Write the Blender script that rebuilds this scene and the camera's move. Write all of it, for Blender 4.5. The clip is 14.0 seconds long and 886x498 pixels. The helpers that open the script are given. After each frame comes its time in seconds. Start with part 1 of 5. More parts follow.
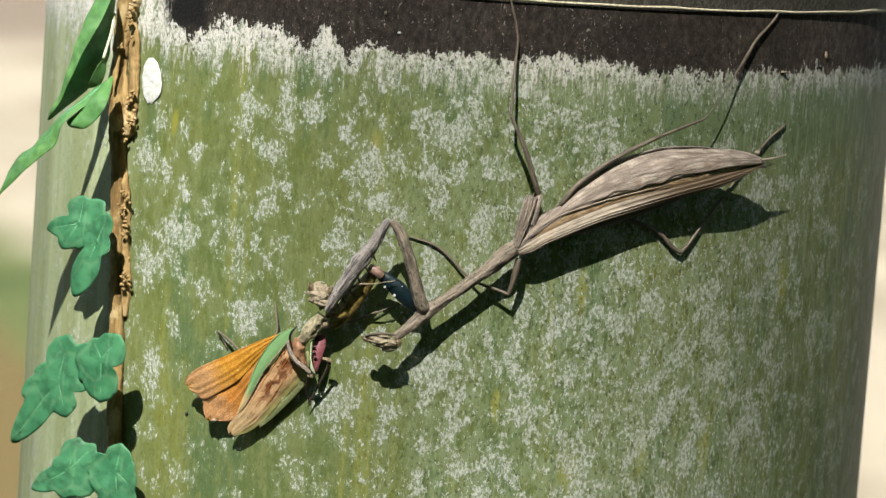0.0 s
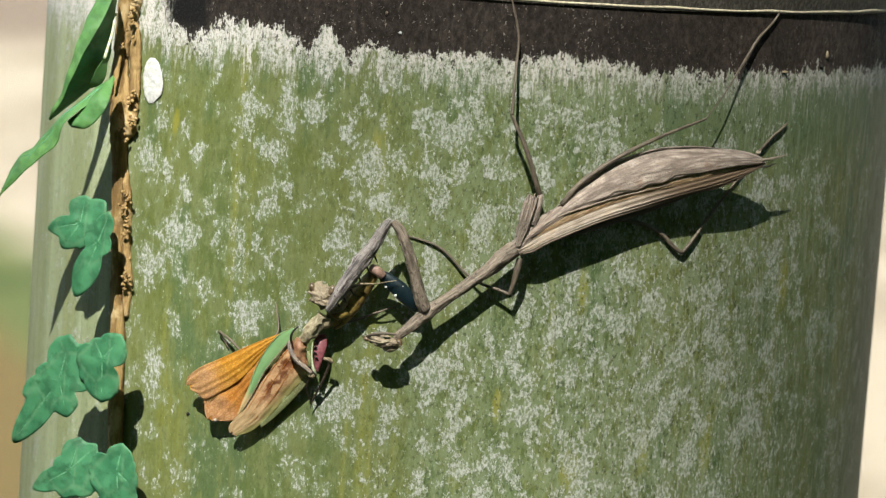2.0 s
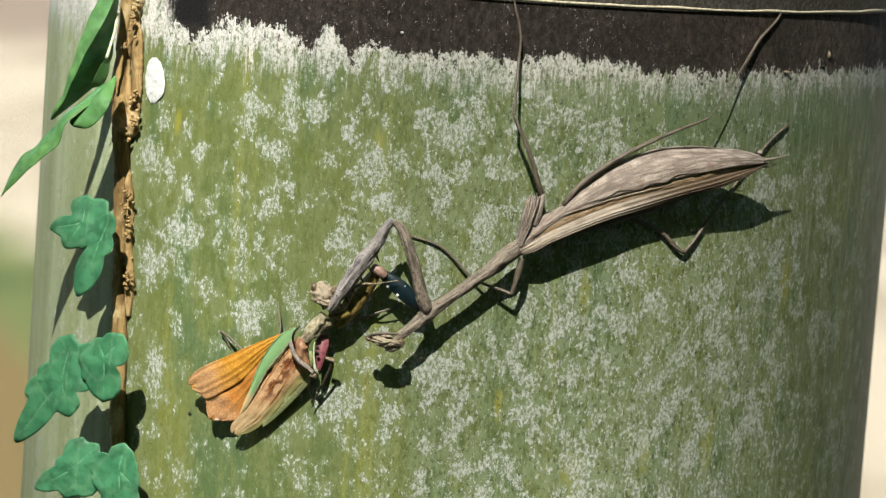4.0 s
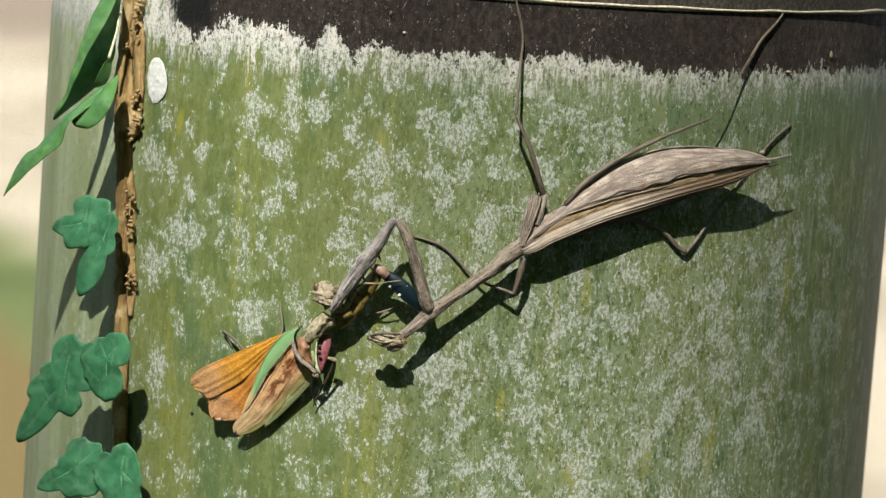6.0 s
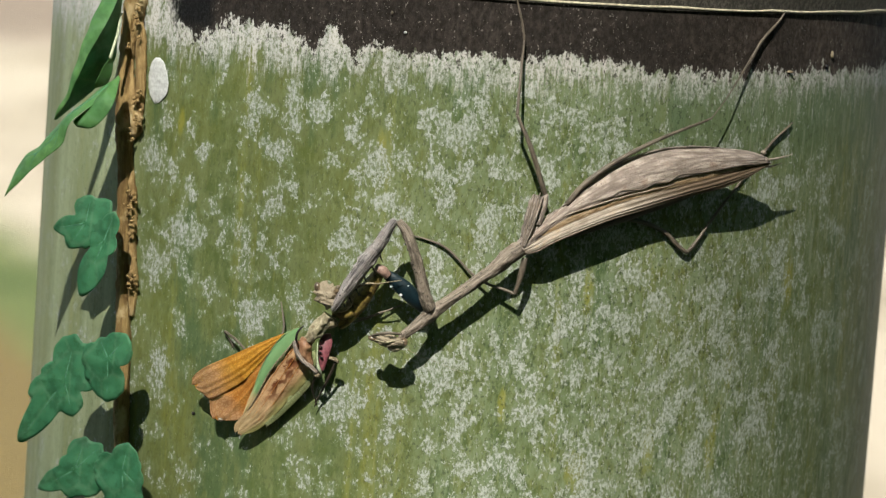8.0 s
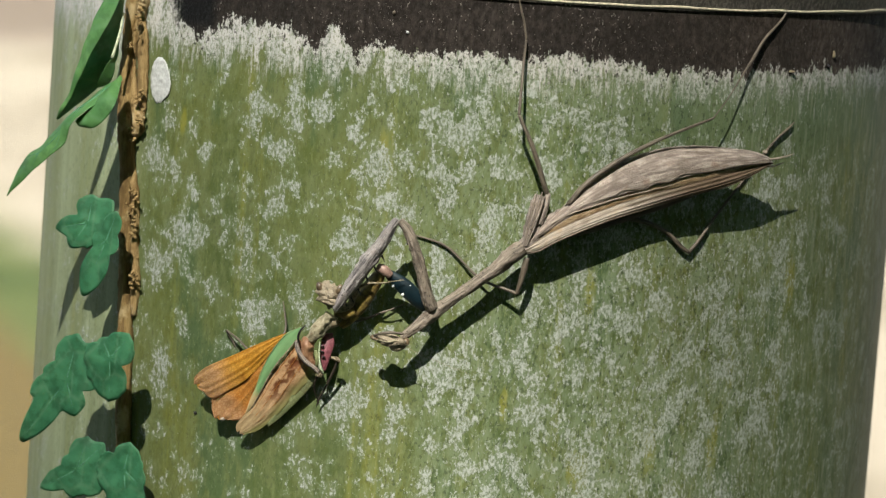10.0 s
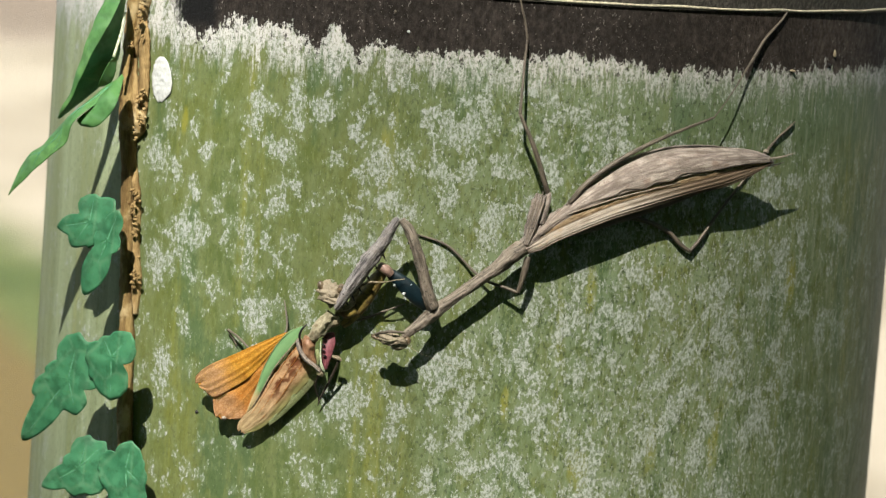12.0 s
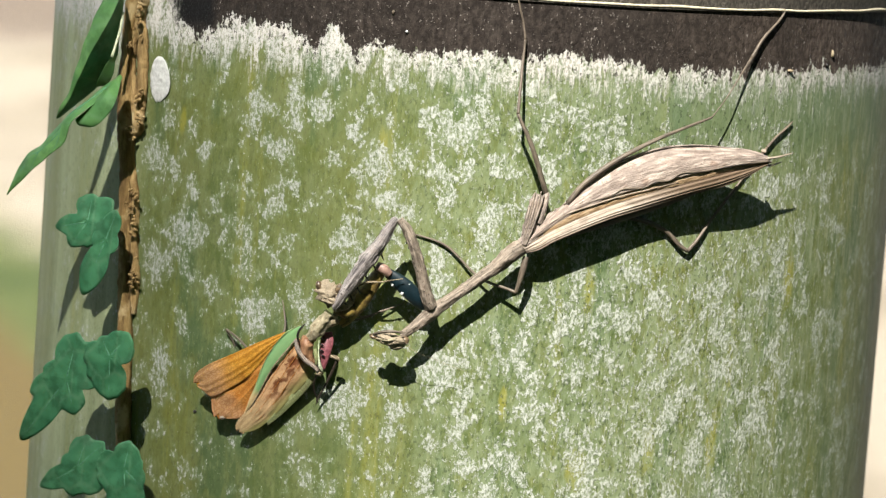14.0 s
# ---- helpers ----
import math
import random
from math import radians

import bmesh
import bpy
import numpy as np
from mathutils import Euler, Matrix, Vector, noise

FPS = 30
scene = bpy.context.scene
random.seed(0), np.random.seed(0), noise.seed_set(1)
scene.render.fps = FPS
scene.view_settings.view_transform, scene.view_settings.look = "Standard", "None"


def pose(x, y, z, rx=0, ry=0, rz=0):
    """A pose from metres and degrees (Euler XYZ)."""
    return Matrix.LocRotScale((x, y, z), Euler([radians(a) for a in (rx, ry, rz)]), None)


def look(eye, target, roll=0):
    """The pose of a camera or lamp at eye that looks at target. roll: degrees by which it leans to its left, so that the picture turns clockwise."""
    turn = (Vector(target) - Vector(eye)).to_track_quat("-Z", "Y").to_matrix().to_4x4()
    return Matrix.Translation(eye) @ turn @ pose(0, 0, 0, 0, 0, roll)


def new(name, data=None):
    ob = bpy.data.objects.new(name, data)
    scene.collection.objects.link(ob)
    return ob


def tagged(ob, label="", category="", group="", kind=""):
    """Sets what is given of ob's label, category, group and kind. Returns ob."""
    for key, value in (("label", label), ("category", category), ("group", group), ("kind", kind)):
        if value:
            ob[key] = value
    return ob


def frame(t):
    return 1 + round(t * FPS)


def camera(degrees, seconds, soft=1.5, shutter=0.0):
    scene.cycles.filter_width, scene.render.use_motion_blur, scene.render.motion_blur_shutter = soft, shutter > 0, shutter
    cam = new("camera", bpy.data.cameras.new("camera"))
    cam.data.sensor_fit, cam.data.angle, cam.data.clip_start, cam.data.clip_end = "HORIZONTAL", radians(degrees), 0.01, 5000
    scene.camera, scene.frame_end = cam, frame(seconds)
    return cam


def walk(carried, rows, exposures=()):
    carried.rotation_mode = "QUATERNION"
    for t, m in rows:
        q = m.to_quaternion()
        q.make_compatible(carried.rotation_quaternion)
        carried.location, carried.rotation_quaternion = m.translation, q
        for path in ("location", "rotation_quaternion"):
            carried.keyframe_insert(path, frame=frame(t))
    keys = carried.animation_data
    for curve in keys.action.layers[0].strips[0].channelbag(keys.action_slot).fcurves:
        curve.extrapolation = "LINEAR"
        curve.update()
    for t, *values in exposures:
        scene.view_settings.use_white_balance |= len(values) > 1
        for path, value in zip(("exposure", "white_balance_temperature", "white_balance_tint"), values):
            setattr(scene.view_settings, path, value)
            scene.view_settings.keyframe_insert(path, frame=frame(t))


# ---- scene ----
# A brown mantis holds a smaller, orange-winged mantis on a thick green bamboo culm with an ivy stem.
# Lengths in the building code are millimetres about a point on the culm's axis 1.3 m above the ground.
from mathutils import Quaternion

# ---- camera ----
cam = camera(16.0, 14.0, soft=1.3)
cam.data.dof.use_dof = True
cam.data.dof.focus_distance = 0.562
cam.data.dof.aperture_fstop = 30.0

EYE = Vector((-0.0024, -0.6370, 1.3895))
# seconds, sideways and upward drift of the aim and retreat of the eye in millimetres
DRIFT = [
    (0.0, 0.000, 0.000, 0.00),
    (0.5, -0.052, -0.012, 0.00),
    (1.0, -0.098, -0.017, 0.00),
    (1.5, -0.158, -0.023, 0.00),
    (2.0, -0.219, -0.035, 0.00),
    (2.5, -0.306, -0.040, 0.03),
    (3.0, -0.398, -0.052, 0.06),
    (5.5, -0.934, -0.156, 0.28),
    (6.0, -1.027, -0.161, 0.31),
    (6.5, -1.107, -0.166, 0.34),
    (7.0, -1.142, -0.168, 0.36),
    (7.5, -1.182, -0.173, 0.39),
    (8.0, -1.280, -0.179, 0.42),
    (10.5, -1.815, -0.306, 0.78),
    (11.0, -1.984, -0.340, 0.90),
    (11.5, -2.042, -0.427, 1.12),
    (12.0, -1.880, -0.484, 1.29),
    (12.5, -1.696, -0.531, 1.40),
    (13.0, -1.618, -0.542, 1.46),
    (13.5, -1.551, -0.525, 1.57),
    (14.0, -1.491, -0.496, 1.62),
]
BACK = (EYE - Vector((-0.0024, 0.0, 1.3))).normalized() * 0.001
ROWS = [(t, look(EYE + BACK * c, (-0.0024 + 0.001 * a, 0.0, 1.3 + 0.001 * b), 4.145)) for t, a, b, c in DRIFT]
EXPOSURES = [
    (0, 1.28, 6500, 9), (12.7, 1.28, 6500, 9), (13.5, 1.36, 6500, 12), (14, 1.38, 6500, 12),
]
walk(cam, ROWS, EXPOSURES)

# ---- light ----
TO_SUN = Vector((-0.17, -0.66, 0.73)).normalized()
world = bpy.data.worlds.new("sky")
scene.world = world
world.use_nodes = True
wt = world.node_tree
sky = wt.nodes.new("ShaderNodeTexSky")
sky.sky_type = "NISHITA"
sky.sun_disc = False
sky.sun_elevation = math.asin(TO_SUN.z)
sky.sun_rotation = math.atan2(TO_SUN.x, TO_SUN.y)
wt.links.new(sky.outputs[0], wt.nodes["Background"].inputs[0])
wt.nodes["Background"].inputs[1].default_value = 0.072
sun_data = bpy.data.lights.new("sun", "SUN")
sun_data.energy = 5.0
sun_data.angle = radians(0.55)
sun_data.color = (1.0, 0.955, 0.88)
sun = new("sun", sun_data)
sun.matrix_world = look(TO_SUN * 6, (0, 0, 0))


# ---- materials ----
class Nodes:
    """A short way to write node materials."""

    def __init__(self, name, rough=0.7, spec=0.4):
        self.mat = bpy.data.materials.new(name)
        self.mat.use_nodes = True
        self.tree = self.mat.node_tree
        self.bsdf = self.tree.nodes["Principled BSDF"]
        self.bsdf.inputs["Roughness"].default_value = rough
        self.bsdf.inputs["Specular IOR Level"].default_value = spec

    def put(self, socket, value):
        if isinstance(value, bpy.types.NodeSocket):
            self.tree.links.new(value, socket)
        elif isinstance(value, (tuple, list)) and len(value) == 3 and socket.type == "RGBA":
            socket.default_value = (*value, 1)
        else:
            socket.default_value = value

    def coord(self, kind="Object", scale=(1, 1, 1), shift=(0, 0, 0)):
        c = self.tree.nodes.new("ShaderNodeTexCoord")
        m = self.tree.nodes.new("ShaderNodeMapping")
        self.tree.links.new(c.outputs[kind], m.inputs[0])
        m.inputs["Scale"].default_value = scale
        m.inputs["Location"].default_value = shift
        return m.outputs[0]

    def noise(self, vec, scale=1.0, detail=3.0, rough=0.55, warp=0.0):
        n = self.tree.nodes.new("ShaderNodeTexNoise")
        self.put(n.inputs["Vector"], vec)
        n.inputs["Scale"].default_value = scale
        n.inputs["Detail"].default_value = detail
        n.inputs["Roughness"].default_value = rough
        n.inputs["Distortion"].default_value = warp
        return n.outputs["Fac"]

    def cells(self, vec, scale=1.0, feature="F1"):
        n = self.tree.nodes.new("ShaderNodeTexVoronoi")
        n.feature = feature
        self.put(n.inputs["Vector"], vec)
        n.inputs["Scale"].default_value = scale
        return n.outputs["Distance"]

    def math(self, op, a, b=0.0, c=0.0):
        n = self.tree.nodes.new("ShaderNodeMath")
        n.operation = op
        for s, v in zip(n.inputs, (a, b, c)):
            self.put(s, v)
        return n.outputs[0]

    def ramp(self, value, lo, hi, a=0.0, b=1.0, smooth=True):
        n = self.tree.nodes.new("ShaderNodeMapRange")
        n.interpolation_type = "SMOOTHSTEP" if smooth else "LINEAR"
        for s, v in zip(n.inputs, (value, lo, hi, a, b)):
            self.put(s, v)
        return n.outputs[0]

    def mix(self, fac, a, b, mode="MIX"):
        n = self.tree.nodes.new("ShaderNodeMix")
        n.data_type = "RGBA"
        n.blend_type = mode
        self.put(n.inputs[0], fac)
        self.put(n.inputs[6], a)
        self.put(n.inputs[7], b)
        return n.outputs[2]

    def vector(self, op, a, b=(0, 0, 0), c=(0, 0, 0)):
        n = self.tree.nodes.new("ShaderNodeVectorMath")
        n.operation = op
        for s, v in zip(n.inputs, (a, b, c)):
            self.put(s, v)
        return n

    def offset(self, vec, sideways, upward, amount):
        """vec pushed about by two noise values."""
        both = self.tree.nodes.new("ShaderNodeCombineXYZ")
        for k, value in ((0, sideways), (2, upward)):
            self.put(both.inputs[k], self.math("MULTIPLY", self.math("SUBTRACT", value, 0.5), amount))
        return self.vector("ADD", vec, both.outputs[0]).outputs[0]

    def reach(self, vec, middle, size):
        """Distance from middle, 1 on the ellipsoid of that size."""
        scaled = self.vector("MULTIPLY_ADD", vec, tuple(1 / v for v in size), tuple(-c / v for c, v in zip(middle, size)))
        return self.vector("LENGTH", scaled.outputs[0]).outputs["Value"]

    def split(self, vec):
        n = self.tree.nodes.new("ShaderNodeSeparateXYZ")
        self.put(n.inputs[0], vec)
        return n.outputs

    def random(self):
        return self.tree.nodes.new("ShaderNodeObjectInfo").outputs["Random"]

    def color(self, value):
        self.put(self.bsdf.inputs["Base Color"], value)
        return self

    def bump(self, height, strength=0.3, distance=0.0003):
        n = self.tree.nodes.new("ShaderNodeBump")
        n.inputs["Strength"].default_value = strength
        n.inputs["Distance"].default_value = distance
        self.put(n.inputs["Height"], height)
        self.tree.links.new(n.outputs[0], self.bsdf.inputs["Normal"])
        return self

    def thin(self, amount=0.3, tint=None):
        """Lets part of the light through, as a leaf or a wing does."""
        t = self.tree.nodes.new("ShaderNodeBsdfTranslucent")
        base = self.bsdf.inputs["Base Color"]
        if tint:
            self.put(t.inputs[0], tint)
        elif base.links:
            self.tree.links.new(base.links[0].from_socket, t.inputs[0])
        else:
            t.inputs[0].default_value = base.default_value
        m = self.tree.nodes.new("ShaderNodeMixShader")
        m.inputs[0].default_value = amount
        self.tree.links.new(self.bsdf.outputs[0], m.inputs[1])
        self.tree.links.new(t.outputs[0], m.inputs[2])
        self.tree.links.new(m.outputs[0], self.tree.nodes["Material Output"].inputs[0])
        return self


NODE_SPACING, SCAR = 0.36, 1.3564
# yellowed spots on the rind: place round the culm, height, half width and half height in millimetres
YELLOWED = ((23.8, 1272.6, 2.0, 4.4), (36.9, 1276.5, 1.1, 4.5), (48.5, 1277.0, 1.0, 7.0), (9.7, 1284.7, 0.8, 3.2), (23.6, 1305.8, 1.0, 4.5), (-52.0, 1329.1, 0.7, 2.6),
            (-14.8, 1328.9, 0.9, 3.5), (61.3, 1306.7, 1.1, 5.0))
# mealy rosettes on the rind: place round the culm, height, half width and half height in millimetres
ROSETTES = ((-39.0, 33.8, 2.7, 3.8), (-31.5, 34.5, 1.8, 4.2), (-27.6, 34.7, 2.0, 2.6), (-55.3, 28.9, 1.3, 1.8), (-58.0, 21.9, 2.5, 3.5), (-53.6, 19.2, 1.2, 3.1),
            (-49.6, 17.1, 1.3, 2.3), (-48.0, 23.9, 1.6, 1.8), (-34.6, 26.9, 2.2, 2.2), (-34.7, 15.8, 1.7, 2.4), (-31.0, 20.4, 1.0, 1.8), (-51.2, 9.0, 3.7, 2.8),
            (-55.6, 2.2, 3.1, 3.1), (-43.6, 8.7, 1.0, 1.6), (-35.4, 9.9, 1.1, 1.8), (-21.1, 12.4, 2.2, 2.0), (-16.0, 25.8, 2.8, 3.4), (-13.4, 19.2, 2.6, 2.4),
            (-20.7, 31.2, 1.2, 2.2), (-1.8, 32.1, 3.4, 2.6), (-36.9, -4.2, 2.9, 3.5), (-19.9, -17.8, 3.9, 3.1), (-54.1, -16.7, 1.8, 3.6), (-3.3, -9.5, 4.0, 3.9))


def culm_material():
    m = Nodes("waxy bamboo", 0.52, 0.16)
    mm = m.coord(scale=(1000, 1000, 1000))
    x, y, z = m.split(mm)[:3]
    # distance below the nearest scar ring overhead, 0 to 360 mm
    below = m.math("MODULO", m.math("SUBTRACT", (SCAR + 4 * NODE_SPACING) * 1000, z), NODE_SPACING * 1000)
    # green rind with long streaks, more yellow on one flank
    streak = m.noise(m.coord(scale=(190, 190, 9)), 1, 5, 0.62)
    broad = m.noise(m.coord(scale=(42, 42, 17)), 1, 3, 0.5)
    blotch = m.noise(m.coord(scale=(330, 330, 150), shift=(5, 2, 1)), 1, 5, 0.65)
    side = m.ramp(m.math("ADD", x, m.math("MULTIPLY", m.math("SUBTRACT", broad, 0.5), 70)), -45, 25)
    rind = m.mix(m.ramp(broad, 0.35, 0.65), (0.064, 0.090, 0.024), (0.105, 0.118, 0.028))
    rind = m.mix(m.ramp(blotch, 0.42, 0.60, 0, 0.6), rind, (0.130, 0.150, 0.062))
    rind = m.mix(m.ramp(streak, 0.54, 0.74, 0, 0.75), rind, (0.195, 0.190, 0.028))
    rind = m.mix(m.ramp(m.noise(m.coord(scale=(90, 90, 30), shift=(7, 0, 3)), 1, 5, 0.65), 0.52, 0.66, 0, 0.85), rind, (0.052, 0.088, 0.034))
    dash = m.noise(m.coord(scale=(1500, 1500, 420), shift=(8, 6, 2)), 1, 3, 0.7)
    rind = m.mix(m.math("MULTIPLY", m.ramp(dash, 0.46, 0.34, 0, 0.55), m.ramp(side, 0, 1, 0.45, 1.0)), rind, (0.055, 0.082, 0.026))
    rind = m.mix(m.math("MULTIPLY", m.ramp(dash, 0.54, 0.66, 0, 0.6), m.ramp(side, 0, 1, 0.35, 1.0)), rind, (0.225, 0.250, 0.120))
    # a few yellowed spots
    for sx, sz, wx, wz in YELLOWED:
        dx = m.math("DIVIDE", m.math("SUBTRACT", m.math("ADD", x, m.math("MULTIPLY", blotch, 1.5)), sx), wx)
        dz = m.math("DIVIDE", m.math("SUBTRACT", z, sz), wz)
        near = m.math("ADD", m.math("MULTIPLY", dx, dx), m.math("MULTIPLY", dz, dz))
        rind = m.mix(m.ramp(near, 0.1, 1.5, 0.5, 0), rind, (0.260, 0.235, 0.024))
    # where the bloom gathers: separate rosettes on the yellow flank, drifts everywhere else
    coarse = m.noise(m.coord(scale=(180, 180, 125), shift=(3.3, 1.2, 7.7)), 1, 4, 0.6)
    close = m.noise(m.coord(scale=(300, 300, 240), shift=(4.2, 3, 0.6)), 1, 4, 0.65)
    frayed = m.noise(m.coord(scale=(420, 420, 330), shift=(1, 8, 4)), 1, 4, 0.7)
    spread = m.offset(mm, m.noise(m.coord(scale=(210, 210, 170), shift=(6, 3, 2)), 1, 4, 0.65), m.noise(m.coord(scale=(230, 230, 190), shift=(2, 9, 5)), 1, 4, 0.65), 7.0)
    rosette = 9.0
    for cx, cz, wx, wz in ROSETTES:
        rosette = m.math("MINIMUM", rosette, m.reach(spread, (cx, 0, 1300 + cz), (wx, 1e6, wz)))
    rosette = m.ramp(m.math("ADD", rosette, m.math("MULTIPLY", m.math("SUBTRACT", frayed, 0.5), 3.0)), 1.65, 0.45)
    drift = m.math("ADD", m.math("MULTIPLY", coarse, 0.4), m.math("MULTIPLY", close, 0.6))
    cluster = m.math("MAXIMUM", m.math("MULTIPLY", m.math("ADD", m.ramp(drift, 0.43, 0.61), m.math("MULTIPLY", m.ramp(drift, 0.50, 0.57), m.ramp(side, 0, 1, 0.75, 0.0))), m.ramp(side, 0, 1, 0.40, 0.95)), rosette)
    # under the collar, on the shaded flank, the wax is a smooth blue-green film
    bare = m.math("MULTIPLY", m.ramp(x, 16, 38), m.math("MULTIPLY", m.ramp(m.math("ADD", below, m.math("MULTIPLY", frayed, 8)), 13, 17), m.ramp(m.math("ADD", below, m.math("MULTIPLY", frayed, 16)), 40, 28)))
    rind = m.mix(m.math("MULTIPLY", bare, 0.65), rind, (0.088, 0.128, 0.070))
    # thin grey-green film of wax, thicker away from the yellow flank
    film = m.math("MULTIPLY", m.ramp(m.noise(m.coord(scale=(560, 560, 250), shift=(3, 1, 0)), 1, 4, 0.7), 0.36, 0.62), m.ramp(side, 0, 1, 0.12, 0.72))
    film = m.math("MULTIPLY", film, m.ramp(x, 48, 76, 1.0, 0.35))
    film = m.math("MULTIPLY", m.math("MAXIMUM", film, m.math("MULTIPLY", cluster, 0.60)), m.ramp(bare, 0, 1, 1.0, 0.35))
    rind = m.mix(film, rind, (0.172, 0.214, 0.122))
    # paler strip behind the ivy; the strong light on this flank is put into its colour
    strip = m.ramp(m.math("ADD", x, m.math("MULTIPLY", m.math("SUBTRACT", blotch, 0.5), 6)), -58, -66)
    rind = m.mix(m.math("MULTIPLY", strip, m.ramp(streak, 0.35, 0.62, 0.85, 0.45)), rind, (0.305, 0.350, 0.215))
    # mealy flecks in clusters
    fleck = m.noise(m.coord(scale=(1650, 1650, 950)), 1, 3, 0.74)
    grit = m.noise(m.coord(scale=(2300, 2300, 1500), shift=(9, 3, 2)), 1, 2, 0.7)
    drip = m.noise(m.coord(scale=(1250, 1250, 150), shift=(2, 7, 5)), 1, 3, 0.65)
    limit = m.math("SUBTRACT", m.ramp(cluster, 0.0, 1.0, 0.70, 0.465), m.math("MULTIPLY", m.math("MULTIPLY", side, m.ramp(cluster, 0.0, 1.0, 1.0, 0.45)), 0.125))
    limit = m.math("ADD", limit, m.math("ADD", m.ramp(x, 50, 78, 0, 0.10), m.math("MULTIPLY", bare, 0.10)))
    meal = m.math("MULTIPLY", m.ramp(m.math("SUBTRACT", fleck, limit), -0.055, 0.085), m.ramp(grit, 0.36, 0.54, 0.30, 1.0))
    # dark pits between the grains
    pit = m.noise(m.coord(scale=(1500, 1500, 900), shift=(5, 5, 9)), 1, 3, 0.75)
    rind = m.mix(m.math("MULTIPLY", m.ramp(pit, 0.46, 0.36), m.math("MULTIPLY", m.ramp(side, 0, 1, 0.30, 0.75), m.ramp(x, 45, 72, 1.0, 0.4))), rind, (0.032, 0.046, 0.020))
    # pale runs down the shaded flank
    rind = m.mix(m.math("MULTIPLY", m.ramp(drip, 0.52, 0.64), m.ramp(x, 28, 56, 0, 0.55)), rind, (0.205, 0.232, 0.150))
    # dense chalky collar under the node, ragged dark felt above it
    wild = m.ramp(x, -50, 10, 0.9, 0.7)
    rag = m.math("ADD", m.math("MULTIPLY", m.math("SUBTRACT", m.noise(m.coord(scale=(520, 520, 400)), 1, 5, 0.75), 0.5), 9.0),
                 m.math("MULTIPLY", m.math("SUBTRACT", m.noise(m.coord(scale=(95, 95, 50), shift=(2, 0, 0)), 1, 4), 0.5), 9.0))
    rag = m.math("MULTIPLY", rag, wild)
    rag = m.math("ADD", rag, m.math("ADD", m.math("MULTIPLY", m.math("SUBTRACT", fleck, 0.5), 5.0), m.math("MULTIPLY", m.math("SUBTRACT", drip, 0.5), 4.0)))
    rise = 0.0
    # tongues and bays of the collar's ragged upper edge: place, half width, height
    for cx, wide, tall in ((-43.2, 4.0, 3.4), (-36.0, 4.5, 1.7), (-29.3, 1.6, -1.6), (-25.8, 1.9, 3.3), (-21.6, 1.8, -2.4), (-15.8, 4.0, 1.7), (-49.6, 2.2, -0.6), (18, 13, 1.2)):
        hump = m.math("DIVIDE", m.math("SUBTRACT", m.math("ADD", x, m.math("MULTIPLY", m.math("SUBTRACT", blotch, 0.5), 4)), cx), wide)
        rise = m.math("ADD", rise, m.math("MULTIPLY", m.math("EXPONENT", m.math("MULTIPLY", m.math("MULTIPLY", hump, hump), -1)), tall))
    down = m.math("ADD", m.math("ADD", m.math("SUBTRACT", below, 10.7), rise), rag)
    flank = m.ramp(m.math("ADD", x, m.math("MULTIPLY", rag, 0.7)), -56.5, -53.5)
    lower = m.math("SUBTRACT", below, m.ramp(x, -50, 10, 9.6, 9.6))
    chalk = m.ramp(m.math("ADD", m.math("ADD", lower, m.math("MULTIPLY", m.math("SUBTRACT", blotch, 0.5), 22)), m.math("ADD", m.math("MULTIPLY", m.math("SUBTRACT", drip, 0.5), 17), m.math("MULTIPLY", m.math("SUBTRACT", fleck, 0.5), 13))), 1.5, 7.0, 1, 0)
    crumb = m.math("ADD", m.math("MULTIPLY", fleck, 0.6), m.math("MULTIPLY", blotch, 0.4))
    chalk = m.math("MULTIPLY", chalk, m.ramp(crumb, 0.40, 0.48, 0.25, 1.0))
    meal = m.math("MAXIMUM", meal, m.math("MULTIPLY", chalk, m.ramp(grit, 0.36, 0.52, 0.50, 1.0)))
    white = m.mix(m.ramp(grit, 0.3, 0.7), m.mix(side, (0.250, 0.275, 0.240), (0.215, 0.242, 0.196)), m.mix(side, (0.415, 0.430, 0.405), (0.395, 0.415, 0.365)))
    white = m.mix(m.math("MULTIPLY", chalk, m.ramp(blotch, 0.38, 0.55, 0.4, 1.0)), white, m.mix(m.ramp(x, -35, 8), (0.54, 0.520, 0.495), (0.52, 0.490, 0.460)))
    col = m.mix(m.math("MULTIPLY", meal, 0.94), rind, white)
    felt = m.mix(m.ramp(m.noise(m.coord(scale=(900, 900, 600)), 1, 6, 0.75), 0.38, 0.70), m.mix(m.ramp(x, 15, 60), (0.013, 0.010, 0.008), (0.024, 0.018, 0.014)), m.mix(m.ramp(x, 15, 60), (0.042, 0.034, 0.028), (0.078, 0.062, 0.050)))
    felt = m.mix(m.ramp(m.math("ADD", grit, m.math("MULTIPLY", coarse, 0.35)), 0.83, 0.89), felt, (0.20, 0.18, 0.16))
    felt = m.mix(m.ramp(m.math("ADD", drip, m.math("MULTIPLY", close, 0.6)), 0.86, 0.98, 0, 0.12), felt, (0.10, 0.085, 0.07))
    felt = m.mix(m.ramp(broad, 0.42, 0.62, 0.0, 0.45), felt, (0.012, 0.010, 0.008))
    felt = m.mix(m.math("MULTIPLY", m.ramp(frayed, 0.56, 0.70, 0, 0.5), m.ramp(x, 20, 55, 0.3, 1.0)), felt, (0.085, 0.066, 0.052))
